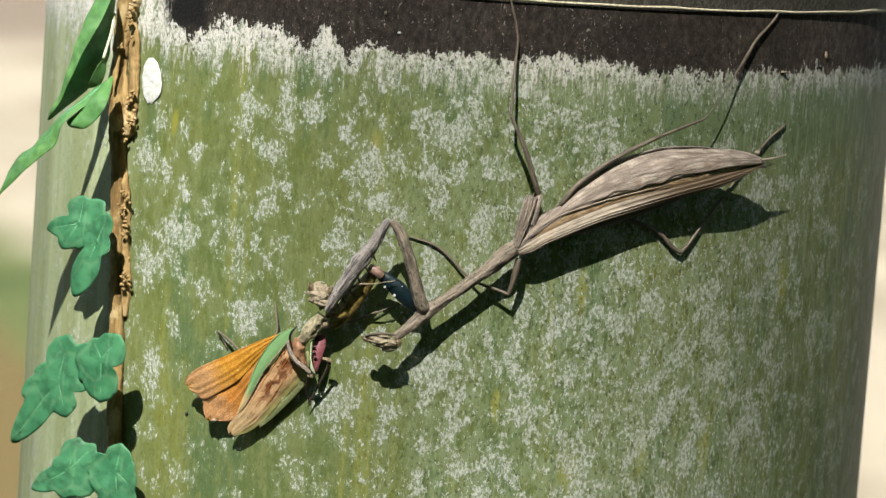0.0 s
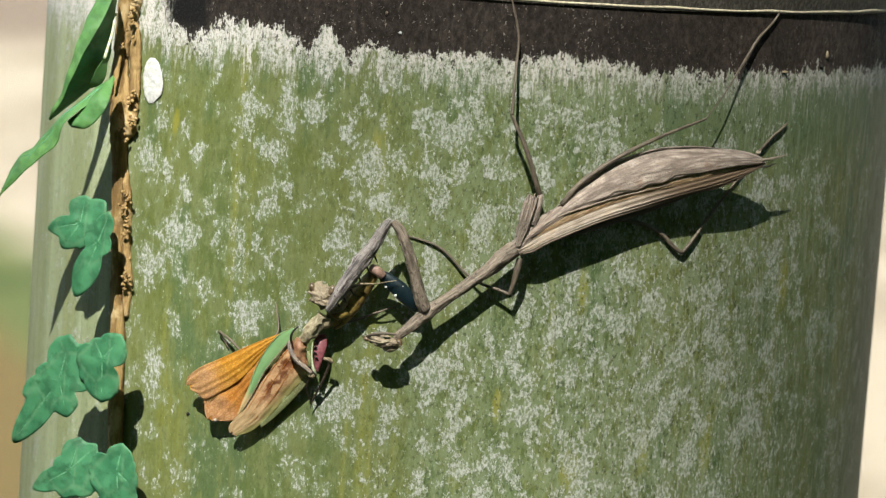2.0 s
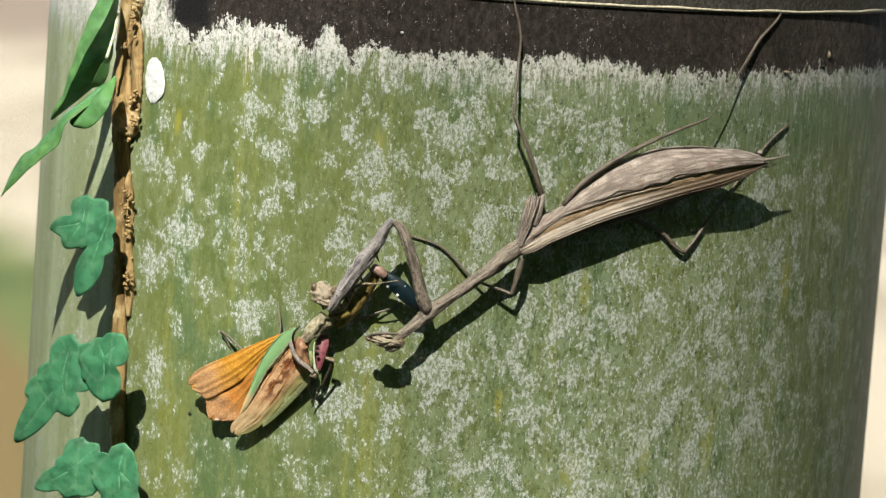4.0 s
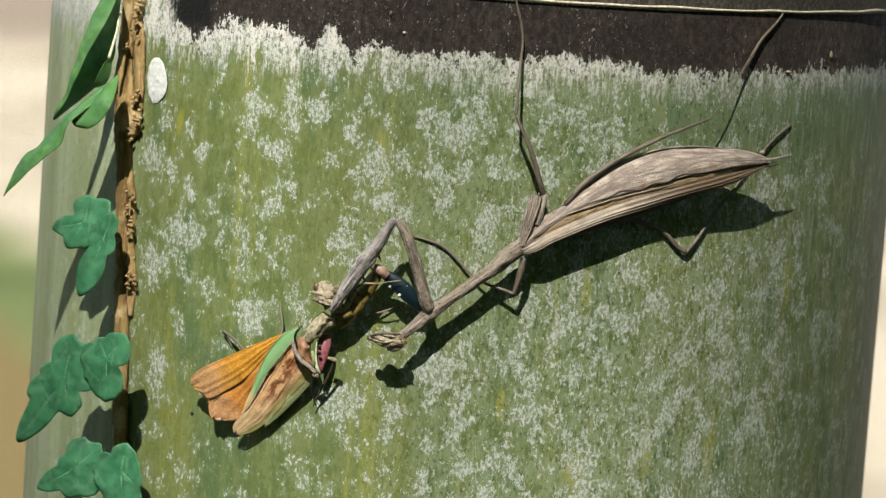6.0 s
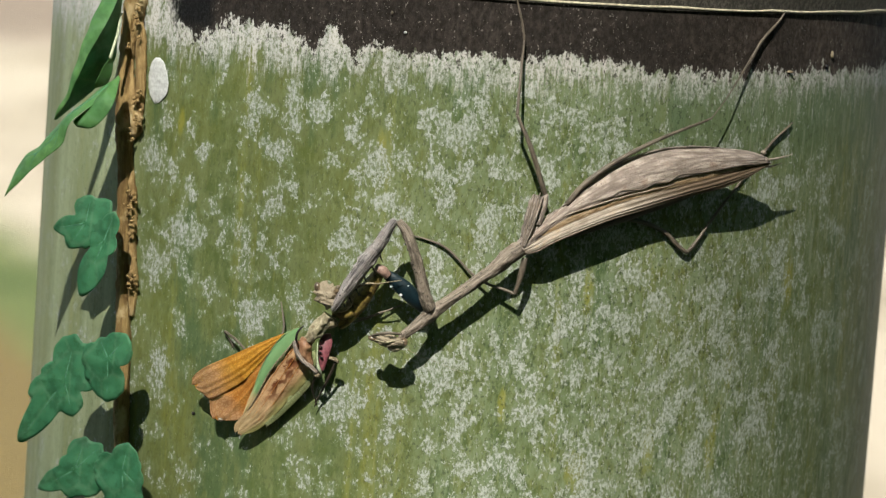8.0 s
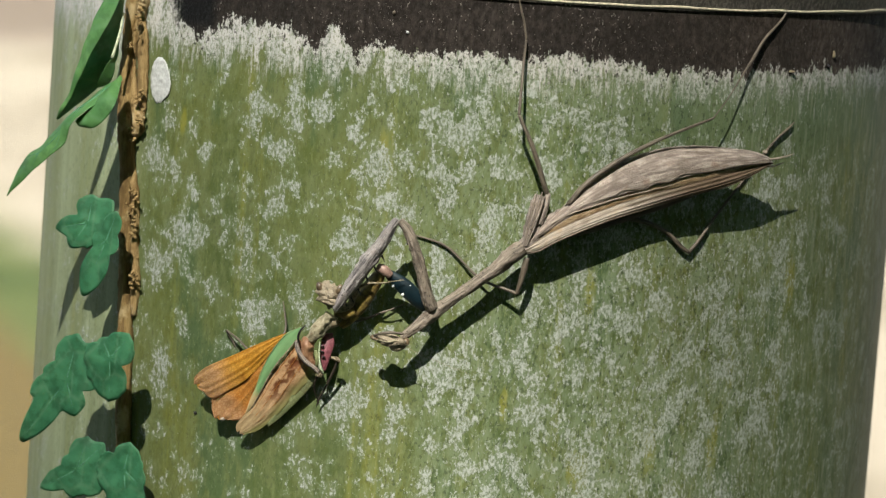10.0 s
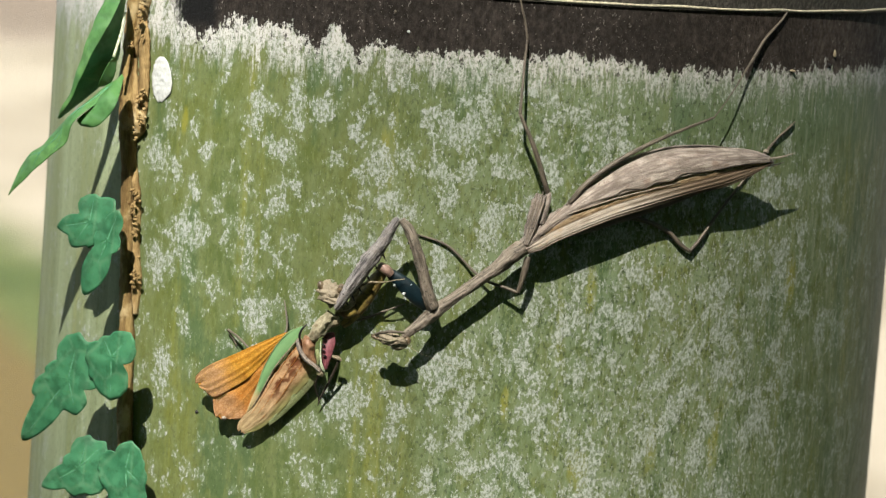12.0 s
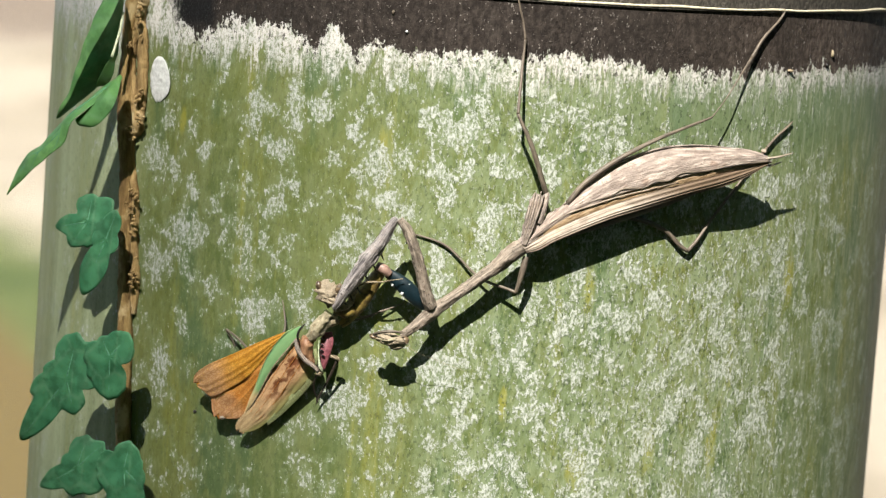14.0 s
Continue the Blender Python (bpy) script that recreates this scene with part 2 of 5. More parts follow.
    # black patch at the left end of the felt, near the scar
    black_end = m.math("MULTIPLY", m.ramp(m.math("ADD", x, m.math("MULTIPLY", frayed, 3)), -47.5, -45.0, 1, 0), m.ramp(below, 12, 8))
    felt = m.mix(black_end, felt, (0.006, 0.006, 0.006))
    dark = m.math("MULTIPLY", m.ramp(down, -0.35, 0.25, 1, 0), flank)
    # pinholes in the crust near its upper edge
    hole = m.math("MULTIPLY", m.ramp(m.noise(m.coord(scale=(1050, 1050, 800), shift=(4, 1, 7)), 1, 3, 0.7), 0.585, 0.635), m.ramp(down, 1.2, 4.6, 0.85, 0))
    dark = m.math("MAXIMUM", dark, m.math("MULTIPLY", hole, flank))
    col = m.mix(dark, col, felt)
    above = m.mix(m.ramp(fleck, 0.4, 0.65), (0.050, 0.045, 0.038), (0.13, 0.118, 0.098))
    col = m.mix(m.math("MULTIPLY", m.ramp(below, 345, 357), m.ramp(below, 0.0, 0.2)), col, above)
    m.color(col)
    height = m.math("ADD", m.math("MULTIPLY", meal, 0.6), m.math("ADD", m.math("MULTIPLY", fleck, 0.35), m.math("MULTIPLY", streak, 0.3)))
    height = m.math("SUBTRACT", height, m.math("MULTIPLY", dark, 0.8))
    m.put(m.bsdf.inputs["Roughness"], m.ramp(meal, 0, 1, 0.50, 0.85))
    return m.bump(height, 0.55, 0.0003).mat


def lined(name, low, high, edge=None, across=3.0, along=0.22, rough=0.6, thin=0.0, bump=0.4, spots=None, relief=0.0002, tip=None, net=0.0, mesh=(1.5, 4.6), clear=None, blots=None, under=None):
    """A surface with fibres or veins along its length (UV in millimetres)."""
    m = Nodes(name, rough, 0.35)
    f = m.noise(m.coord("UV", (along, across, 1)), 1, 4, 0.65)
    g = m.noise(m.coord("UV", (0.35, 0.45, 1), (3, 5, 0)), 1, 3, 0.6)
    h = m.noise(m.coord("Object", (2300, 2300, 2300)), 1, 3, 0.6)
    col = m.mix(m.ramp(m.math("ADD", m.math("MULTIPLY", f, 0.7), m.math("MULTIPLY", g, 0.3)), 0.36, 0.64), low, high)
    if edge:
        col = m.mix(m.ramp(g, 0.55, 0.72), col, edge)
    if tip:
        u = m.math("ADD", m.split(m.coord("UV"))[0], m.math("MULTIPLY", m.math("SUBTRACT", g, 0.5), 6))
        col = m.mix(m.ramp(u, tip[1], tip[2]), col, tip[0])
    if net:
        cell = m.cells(m.coord("UV", (mesh[0], mesh[1], 1)), 1, "DISTANCE_TO_EDGE")
        col = m.mix(m.ramp(cell, 0.02, 0.20, net, 0), col, tuple(0.6 * c for c in low))
    if spots:
        col = m.mix(m.ramp(h, 0.58, 0.70), col, spots)
    if under:
        v = m.math("ADD", m.split(m.coord("UV"))[1], m.math("MULTIPLY", m.math("SUBTRACT", g, 0.5), 1.5))
        col = m.mix(m.ramp(v, under[1], under[2]), col, under[0])
    if blots:
        # smeared blotches along the inner part of the wing
        u, v = m.split(m.coord("UV"))[:2]
        smear = m.noise(m.coord("UV", (0.42, 0.75, 1), (7, 2, 0)), 1, 4, 0.6, 0.6)
        inner = m.math("MULTIPLY", m.ramp(u, blots[2], blots[1]), m.ramp(v, blots[4], blots[3]))
        col = m.mix(m.math("MULTIPLY", m.ramp(smear, 0.46, 0.58), inner), col, blots[0])
    m.color(col)
    m.bump(m.math("ADD", f, m.math("MULTIPLY", h, 0.5)), bump, relief)
    if thin:
        m.thin(thin)
    if clear:
        # the membrane thins out to clear film towards its margin
        u = m.math("ADD", m.split(m.coord("UV"))[0], m.math("MULTIPLY", m.math("SUBTRACT", g, 0.5), 5))
        out = m.tree.nodes["Material Output"].inputs[0]
        was = out.links[0].from_socket
        glass = m.tree.nodes.new("ShaderNodeBsdfTransparent")
        both = m.tree.nodes.new("ShaderNodeMixShader")
        m.put(both.inputs[0], m.math("MULTIPLY", m.ramp(u, clear[0], clear[1], 0, clear[2]), m.ramp(f, 0.35, 0.6, 1.0, 0.5)))
        m.tree.links.new(was, both.inputs[1])
        m.tree.links.new(glass.outputs[0], both.inputs[2])
        m.tree.links.new(both.outputs[0], out)
    return m.mat


def leaf_material(name, low, high):
    m = Nodes(name, 0.55, 0.35)
    u, v = m.split(m.coord("UV"))[:2]
    g = m.noise(m.coord("Object", (160, 160, 160)), 1, 3, 0.6)
    fine = m.noise(m.coord("Object", (1500, 1500, 1500)), 1, 3, 0.6)
    vein = m.cells(m.coord("UV", (0.19, 0.13, 1)), 1, "DISTANCE_TO_EDGE")
    col = m.mix(m.ramp(g, 0.3, 0.7), low, high)
    col = m.mix(m.ramp(vein, 0.0, 0.07, 0.28, 0), col, (0.17, 0.30, 0.17))
    col = m.mix(m.ramp(fine, 0.55, 0.75, 0, 0.35), col, (0.10, 0.17, 0.05))
    dull = m.noise(m.coord("Object", (420, 420, 420), (1, 4, 2)), 1, 4, 0.65)
    col = m.mix(m.ramp(dull, 0.46, 0.64, 0, 0.65), col, tuple(0.55 * c for c in low))
    m.color(col)
    m.bump(m.math("ADD", fine, m.ramp(vein, 0, 0.1, 0.0, 0.8)), 0.22, 0.0002)
    return m.thin(0.32, (0.12, 0.32, 0.07)).mat


def bark_material(name, low, high, pale):
    m = Nodes(name, 0.85, 0.25)
    a = m.noise(m.coord("Object", (900, 900, 130)), 1, 5, 0.65)
    b = m.noise(m.coord("Object", (260, 260, 190), (4, 2, 1)), 1, 4, 0.6)
    col = m.mix(m.ramp(a, 0.33, 0.66), low, high)
    col = m.mix(m.ramp(b, 0.54, 0.70), col, pale)
    m.color(col)
    return m.bump(m.math("ADD", a, b), 0.8, 0.0006).mat


def ground_material():
    m = Nodes("dry sandy soil", 0.95, 0.15)
    a = m.noise(m.coord("Object", (0.9, 0.55, 1), (2.3, 0.4, 0)), 1, 3, 0.5)
    b = m.noise(m.coord("Object", (6, 6, 6)), 1, 5, 0.65)
    c = m.noise(m.coord("Object", (60, 60, 60)), 1, 4, 0.7)
    # unseen ground near the culm, given dark litter to cut bounced light
    litter = m.mix(m.ramp(b, 0.35, 0.65), (0.045, 0.036, 0.022), (0.11, 0.085, 0.05))
    verge = m.mix(m.ramp(a, 0.36, 0.64), (0.060, 0.085, 0.026), (0.120, 0.140, 0.048))
    verge = m.mix(m.ramp(c, 0.5, 0.75, 0, 0.4), verge, (0.14, 0.130, 0.055))
    pale = m.mix(m.ramp(a, 0.32, 0.60), (0.22, 0.185, 0.125), (0.37, 0.320, 0.235))
    pale = m.mix(m.ramp(c, 0.5, 0.75, 0, 0.4), pale, (0.36, 0.315, 0.225))
    x, y = m.split(m.coord("Object"))[:2]
    # a pale path that runs aslant behind the culm
    track = m.math("ADD", m.math("ADD", y, m.math("ADD", m.math("MULTIPLY", x, 2.56), m.math("MULTIPLY", m.math("MAXIMUM", x, 0.0), 4.0))), m.math("MULTIPLY", a, 2.0))
    verge = m.mix(m.ramp(track, 5.7, 5.1), verge, (0.135, 0.100, 0.038))
    on_path = m.math("MULTIPLY", m.ramp(track, 6.0, 7.4), m.ramp(m.math("ADD", y, m.math("MULTIPLY", a, 3)), 16.5, 19, 1, 0))
    far = m.mix(m.ramp(b, 0.35, 0.65), (0.16, 0.125, 0.090), (0.23, 0.185, 0.135))
    verge = m.mix(m.ramp(y, 12.0, 15.0), verge, far)
    col = m.mix(m.ramp(m.math("ADD", y, m.math("MULTIPLY", b, 1.0)), 3.0, 4.0), litter, m.mix(on_path, verge, pale))
    m.color(col)
    return m.bump(m.math("ADD", b, c), 0.7, 0.02).mat


def plain(name, col, rough=0.5, spec=0.4, vary=0.25):
    m = Nodes(name, rough, spec)
    g = m.noise(m.coord("Object", (1800, 1800, 1800)), 1, 4, 0.6)
    m.color(m.mix(m.ramp(g, 0.35, 0.65), tuple(c * (1 - vary) for c in col), tuple(c * (1 + vary) for c in col)))
    return m.bump(g, 0.3, 0.0001).mat


CULM = culm_material()
SCARLINE = plain("pale scar", (0.50, 0.45, 0.32), 0.8)
SOIL = ground_material()
BARK = bark_material("ivy bark", (0.115, 0.070, 0.024), (0.27, 0.185, 0.072), (0.36, 0.275, 0.14))
ROOTS = bark_material("rootlets", (0.150, 0.090, 0.032), (0.33, 0.230, 0.098), (0.44, 0.340, 0.185))
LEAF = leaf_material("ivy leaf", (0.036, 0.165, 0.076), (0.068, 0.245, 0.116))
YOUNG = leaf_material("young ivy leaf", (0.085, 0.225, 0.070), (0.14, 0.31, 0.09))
FOLIAGE = leaf_material("bamboo foliage", (0.035, 0.075, 0.018), (0.06, 0.115, 0.03))
VEIN = plain("leaf vein", (0.074, 0.225, 0.108), 0.6)
PETIOLE = plain("petiole", (0.45, 0.50, 0.33), 0.5)
CHALKY = plain("chalk white", (0.66, 0.67, 0.65), 0.8, 0.2, 0.12)
SILK = plain("grey white silk", (0.46, 0.47, 0.455), 0.85, 0.2, 0.12)
WOODY = lined("woody brown cuticle", (0.080, 0.064, 0.052), (0.38, 0.320, 0.270), (0.22, 0.170, 0.13), 3.2, 0.35, 0.6, bump=0.8, spots=(0.05, 0.038, 0.03), relief=0.0004)
FAWN = lined("speckled fawn cuticle", (0.085, 0.068, 0.050), (0.315, 0.262, 0.205), (0.17, 0.132, 0.098), 2.8, 0.25, 0.6, bump=0.8, spots=(0.05, 0.038, 0.03), relief=0.0004)
WINGTOP = lined("dry leaf brown wing", (0.20, 0.155, 0.125), (0.51, 0.430, 0.362), (0.29, 0.212, 0.165), 1.5, 0.13, 0.55, 0.08, 1.0, (0.20, 0.15, 0.12), net=0.5, mesh=(0.16, 1.1), relief=0.0004)
LILAC = lined("grey lilac cuticle", (0.050, 0.044, 0.044), (0.44, 0.400, 0.375), (0.22, 0.185, 0.165), 3.0, 0.22, 0.5, bump=0.8, spots=(0.06, 0.05, 0.045), relief=0.0004)
WINGSIDE = lined("ochre brown wing", (0.20, 0.125, 0.060), (0.44, 0.330, 0.205), (0.26, 0.155, 0.06), 3.0, 0.35, 0.55, 0.06, 0.9, (0.10, 0.06, 0.03), net=0.3, mesh=(0.5, 1.6))
# the lower band mixes brown margin with the wing's own shade, in colour
WINGRIB = lined("pale ribbed wing margin", (0.14, 0.105, 0.072), (0.44, 0.378, 0.306), (0.30, 0.225, 0.15), 5.5, 0.03, 0.55, 0.06, 0.8, tip=((0.13, 0.090, 0.056), 20, 34), under=((0.105, 0.074, 0.048), 1.2, 2.3))
WINGEDGE = lined("fawn wing edge", (0.16, 0.125, 0.09), (0.40, 0.34, 0.27), None, 4.0, 0.10, 0.55)
LIMB = lined("thin brown leg", (0.060, 0.048, 0.036), (0.16, 0.130, 0.095), None, 4.0, 0.35, 0.5)
INKY = plain("blue black cuticle", (0.004, 0.014, 0.019), 0.42, 0.45)
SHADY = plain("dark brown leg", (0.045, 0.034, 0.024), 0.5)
PINK = plain("pink cuticle", (0.25, 0.16, 0.125), 0.5)
ROSE = plain("rose cuticle", (0.18, 0.055, 0.065), 0.45)
BLACK = plain("black spine", (0.012, 0.010, 0.010), 0.4)
EYE_BROWN = plain("compound eye", (0.12, 0.085, 0.050), 0.3, 0.6, 0.5)
ORANGE = lined("orange hind wing", (0.47, 0.195, 0.018), (0.70, 0.375, 0.055), (0.46, 0.19, 0.02), 1.0, 0.01, 0.45, 0.30, 0.3, (0.66, 0.40, 0.09), tip=((0.55, 0.33, 0.17), 12, 19), net=0.45, mesh=(1.1, 3.4), clear=(15.5, 20, 0.3))
RUST = lined("rusty hind wing", (0.50, 0.185, 0.028), (0.66, 0.315, 0.075), (0.44, 0.15, 0.025), 1.0, 0.02, 0.5, 0.30, 0.3, (0.56, 0.31, 0.10), tip=((0.58, 0.34, 0.17), 14, 19), net=0.45, mesh=(1.1, 3.4), clear=(15, 20, 0.3))
GREENWING = lined("leaf green wing edge", (0.165, 0.320, 0.135), (0.225, 0.400, 0.175), None, 1.2, 0.06, 0.45, 0.15, 0.2, tip=((0.52, 0.39, 0.20), 14.2, 17.5))
PALEGREEN = lined("pale green wing edge", (0.30, 0.34, 0.15), (0.44, 0.48, 0.25), (0.20, 0.15, 0.07), 1.2, 0.1, 0.45, 0.2, 0.4, net=0.6, clear=(-5, -2, 0.25))
SMOKY = lined("tan membrane wing", (0.56, 0.335, 0.170), (0.66, 0.440, 0.245), (0.50, 0.285, 0.140), 0.9, 0.10, 0.35, 0.28, 0.4, (0.58, 0.42, 0.23), tip=((0.56, 0.42, 0.23), 11, 17), net=0.3, mesh=(0.9, 2.6), clear=(12, 18, 0.35), blots=((0.20, 0.070, 0.030), 9, 15, 1.5, 4.6), under=((0.32, 0.30, 0.115), 2.9, 4.6))
CREASE = lined("brown belly fold", (0.17, 0.075, 0.038), (0.36, 0.215, 0.120), (0.12, 0.050, 0.028), 1.2, 0.8, 0.45, bump=0.7)
THROAT = lined("cream green cuticle", (0.19, 0.165, 0.095), (0.41, 0.365, 0.25), (0.16, 0.12, 0.065), 1.6, 0.8, 0.5, bump=0.7, relief=0.0003)
HAZEL = lined("mottled tan cuticle", (0.13, 0.10, 0.058), (0.38, 0.315, 0.205), (0.085, 0.06, 0.035), 1.8, 1.2, 0.5, bump=0.9, spots=(0.055, 0.04, 0.025), relief=0.0004)
SCULPTED = lined("cream and umber head cuticle", (0.045, 0.030, 0.018), (0.50, 0.420, 0.290), (0.16, 0.110, 0.065), 1.4, 1.1, 0.5, bump=1.0, spots=(0.035, 0.025, 0.015), relief=0.0005)
BELLY = lined("yellow brown belly", (0.055, 0.035, 0.015), (0.26, 0.19, 0.05), None, 1.0, 0.8, 0.5)

# ---- building tools ----
MM = 0.001
ORIGIN = Vector((0, 0, 1.3))


def spline(rows, n):
    """n rows, evenly spaced along a smooth line through the given rows."""
    p = np.array(rows, float)
    p = np.vstack([2 * p[0] - p[1], p, 2 * p[-1] - p[-2]])
    out = []
    for i in range(1, len(p) - 2):
        for t in np.linspace(0, 1, 24, endpoint=False):
            a, b, c, d = p[i - 1], p[i], p[i + 1], p[i + 2]
            out.append(0.5 * (2 * b + (c - a) * t + (2 * a - 5 * b + 4 * c - d) * t * t + (3 * b - a - 3 * c + d) * t ** 3))
    out.append(p[-2])
    out = np.array(out)
    s = np.concatenate([[0], np.cumsum(np.linalg.norm(np.diff(out[:, :3], axis=0), axis=1))])
    at = np.linspace(0, s[-1], n)
    return np.stack([np.interp(at, s, out[:, k]) for k in range(out.shape[1])], 1)


def away(p):
    """The way off the culm at p."""
    v = Vector((p[0], p[1], 0))
    return v.normalized() if v.length > 1e-6 else Vector((0, -1, 0))


def grid_faces(bm, rows, us, vs, closed=False):
    uv = bm.loops.layers.uv.verify()
    for i in range(len(rows) - 1):
        k = len(rows[i])
        for j in range(k if closed else k - 1):
            q = (j + 1) % k
            face = bm.faces.new((rows[i][j], rows[i + 1][j], rows[i + 1][q], rows[i][q]))
            face.smooth = True
            jj = (j, j, j + 1, j + 1)
            for loop, ii, c in zip(face.loops, (i, i + 1, i + 1, i), jj):
                loop[uv].uv = (us[ii], vs[c])


def tube(bm, rows, n=20, seg=10, flat=1.0, rough=0.0, keel=0.0, ridge=0.0):
    """A limb through rows of x, y, z, radius. flat squeezes it towards the culm, rough makes it uneven, keel lifts a ridge."""
    p = spline(rows, n)
    pts = [Vector(r[:3]) for r in p]
    rings = []
    us = [0.0]
    for i in range(1, n):
        us.append(us[-1] + (pts[i] - pts[i - 1]).length)
    for i in range(n):
        t = (pts[min(i + 1, n - 1)] - pts[max(i - 1, 0)]).normalized()
        up = away(pts[i])
        side = t.cross(up).normalized()
        up = side.cross(t)
        ring = []
        for j in range(seg):
            a = 2 * math.pi * j / seg
            r = max(p[i, 3], 0.02)
            if rough:
                r *= 1 + rough * noise.noise(pts[i] * 0.9 + Vector((a * 1.3, 0, 0)))
            if ridge:
                r *= 1 + ridge * noise.noise((math.cos(a) * 2.6, math.sin(a) * 2.6, us[i] * 0.28)) + 0.5 * ridge * noise.noise((math.cos(a) * 5, math.sin(a) * 5, us[i] * 1.3))
            lift = math.sin(a)
            w = pts[i] + side * (r * math.cos(a)) + up * (r * flat * lift + keel * r * max(0, lift) ** 6)
            ring.append(bm.verts.new(w))
        rings.append(ring)
    grid_faces(bm, rings, us, [2 * math.pi * p[:, 3].mean() * j / seg for j in range(seg + 1)], True)
    for ring in (rings[0], rings[-1][::-1]):
        bm.faces.new(ring)
    return bm


def sheet(bm, a, b, n=36, m=12, bulge=0.0, thick=0.25, ripple=0.0, fold=0.0, freq=0.25, jag=0.0, pleat=0.0, pleats=5):
    """A thin curved blade between two edges that run from base to tip."""
    pa, pb = spline(a, n), spline(b, n)
    top, low, us = [], [], [0.0]
    for i in range(1, n):
        us.append(us[-1] + float(np.linalg.norm((pa[i] + pb[i] - pa[i - 1] - pb[i - 1])[:3]) / 2))
    width = float(np.linalg.norm((pa - pb)[:, :3], axis=1).mean())
    for i in range(n):
        ra, rb = [], []
        taper = math.sin(math.pi * min(1, 0.06 + 0.94 * i / (n - 1))) ** 0.5 if 0 < i < n - 1 else 0.15
        for j in range(m + 1):
            v = j / m
            p = Vector(pa[i, :3]).lerp(Vector(pb[i, :3]), v)
            up = away(p)
            if jag:
                on = Vector(pa[min(i + 1, n - 1), :3] - pa[max(i - 1, 0), :3]) + Vector(pb[min(i + 1, n - 1), :3] - pb[max(i - 1, 0), :3])
                p = p + on.normalized() * jag * (i / (n - 1)) ** 3 * (noise.noise((v * 4.3, bulge * 9, 0)) + 0.7 * noise.noise((v * 13, bulge * 5, 3)))
            h = bulge * math.sin(math.pi * v) * taper - fold * (1 - abs(2 * v - 1)) * taper
            h += ripple * noise.noise(p * freq) + pleat * math.cos(2 * math.pi * pleats * (v + 0.05 * math.sin(9 * v)))
            ra.append(bm.verts.new(p + up * h))
            rb.append(bm.verts.new(p + up * (h - thick * (0.3 + 0.7 * math.sin(math.pi * v)))))
        top.append(ra)
        low.append(rb[::-1])
    rings = [x + y for x, y in zip(top, low)]
    vs = [width * j / m for j in range(m + 1)]
    grid_faces(bm, rings, us, vs + vs[::-1] + [0], True)
    for ring in (rings[0], rings[-1][::-1]):
        bm.faces.new(ring)
    return bm


def ball(bm, c, rx, ry, rz, turn=0.0, rough=0.0, u=14, v=10):
    """An uneven ellipsoid; turn is about the line of sight onto the culm."""
    q = Quaternion((0, 1, 0), radians(turn))
    made = bmesh.ops.create_uvsphere(bm, u_segments=u, v_segments=v, radius=1)["verts"]
    for w in made:
        k = 1 + (rough * (0.7 * noise.noise(w.co * 1.9 + Vector(c)) + 0.5 * noise.noise(w.co * 4.6 + Vector(c))) if rough else 0)
        w.co = Vector(c) + q @ Vector((w.co.x * rx * k, w.co.y * ry * k, w.co.z * rz * k))
    for face in bm.faces:
        face.smooth = True
    return bm


def thing(name, base, label, category, group="", kind=""):
    ob = new(name)
    ob.empty_display_size = 0.005
    ob.location = ORIGIN + Vector(base) * MM
    return tagged(ob, label, category, group, kind)


def part(name, bm, material, parent, label=""):
    """Links a bmesh, built in millimetres, as one mesh under a thing or a part."""
    root = parent
    while root.parent:
        root = root.parent
    bmesh.ops.recalc_face_normals(bm, faces=bm.faces[:])
    shift = ORIGIN - root.location
    for w in bm.verts:
        w.co = w.co * MM + shift
    mesh = bpy.data.meshes.new(name)
    bm.to_mesh(mesh)
    bm.free()
    mesh.materials.append(material)
    ob = new(name, mesh)
    ob.parent = parent
    return tagged(ob, label) if label else ob


def limb(name, rows, material, parent, label="", **more):
    return part(name, tube(bmesh.new(), rows, **more), material, parent, label)


def blade(name, a, b, material, parent, label="", **more):
    return part(name, sheet(bmesh.new(), a, b, **more), material, parent, label)


def lump(name, c, size, material, parent, label="", **more):
    return part(name, ball(bmesh.new(), c, *size, **more), material, parent, label)


# ---- ground and culm ----
def build_ground():
    bm = bmesh.new()
    n = 60
    side = [math.copysign(abs(k / (n / 2) - 1) ** 3, k - n / 2) * 600 for k in range(n + 1)]
    grid = [[bm.verts.new((sx, sy, 0.05 * noise.noise((sx * 0.3, sy * 0.3, 0)) if max(abs(sx), abs(sy)) > 1 else 0)) for sy in side] for sx in side]
    for i in range(n):
        for j in range(n):
            bm.faces.new((grid[i][j], grid[i + 1][j], grid[i + 1][j + 1], grid[i][j + 1])).smooth = True
    mesh = bpy.data.meshes.new("ground")
    bm.to_mesh(mesh)
    bm.free()
    mesh.materials.append(SOIL)
    tagged(new("ground", mesh), "pale dry sandy soil in full sun", "ground", kind="structure")


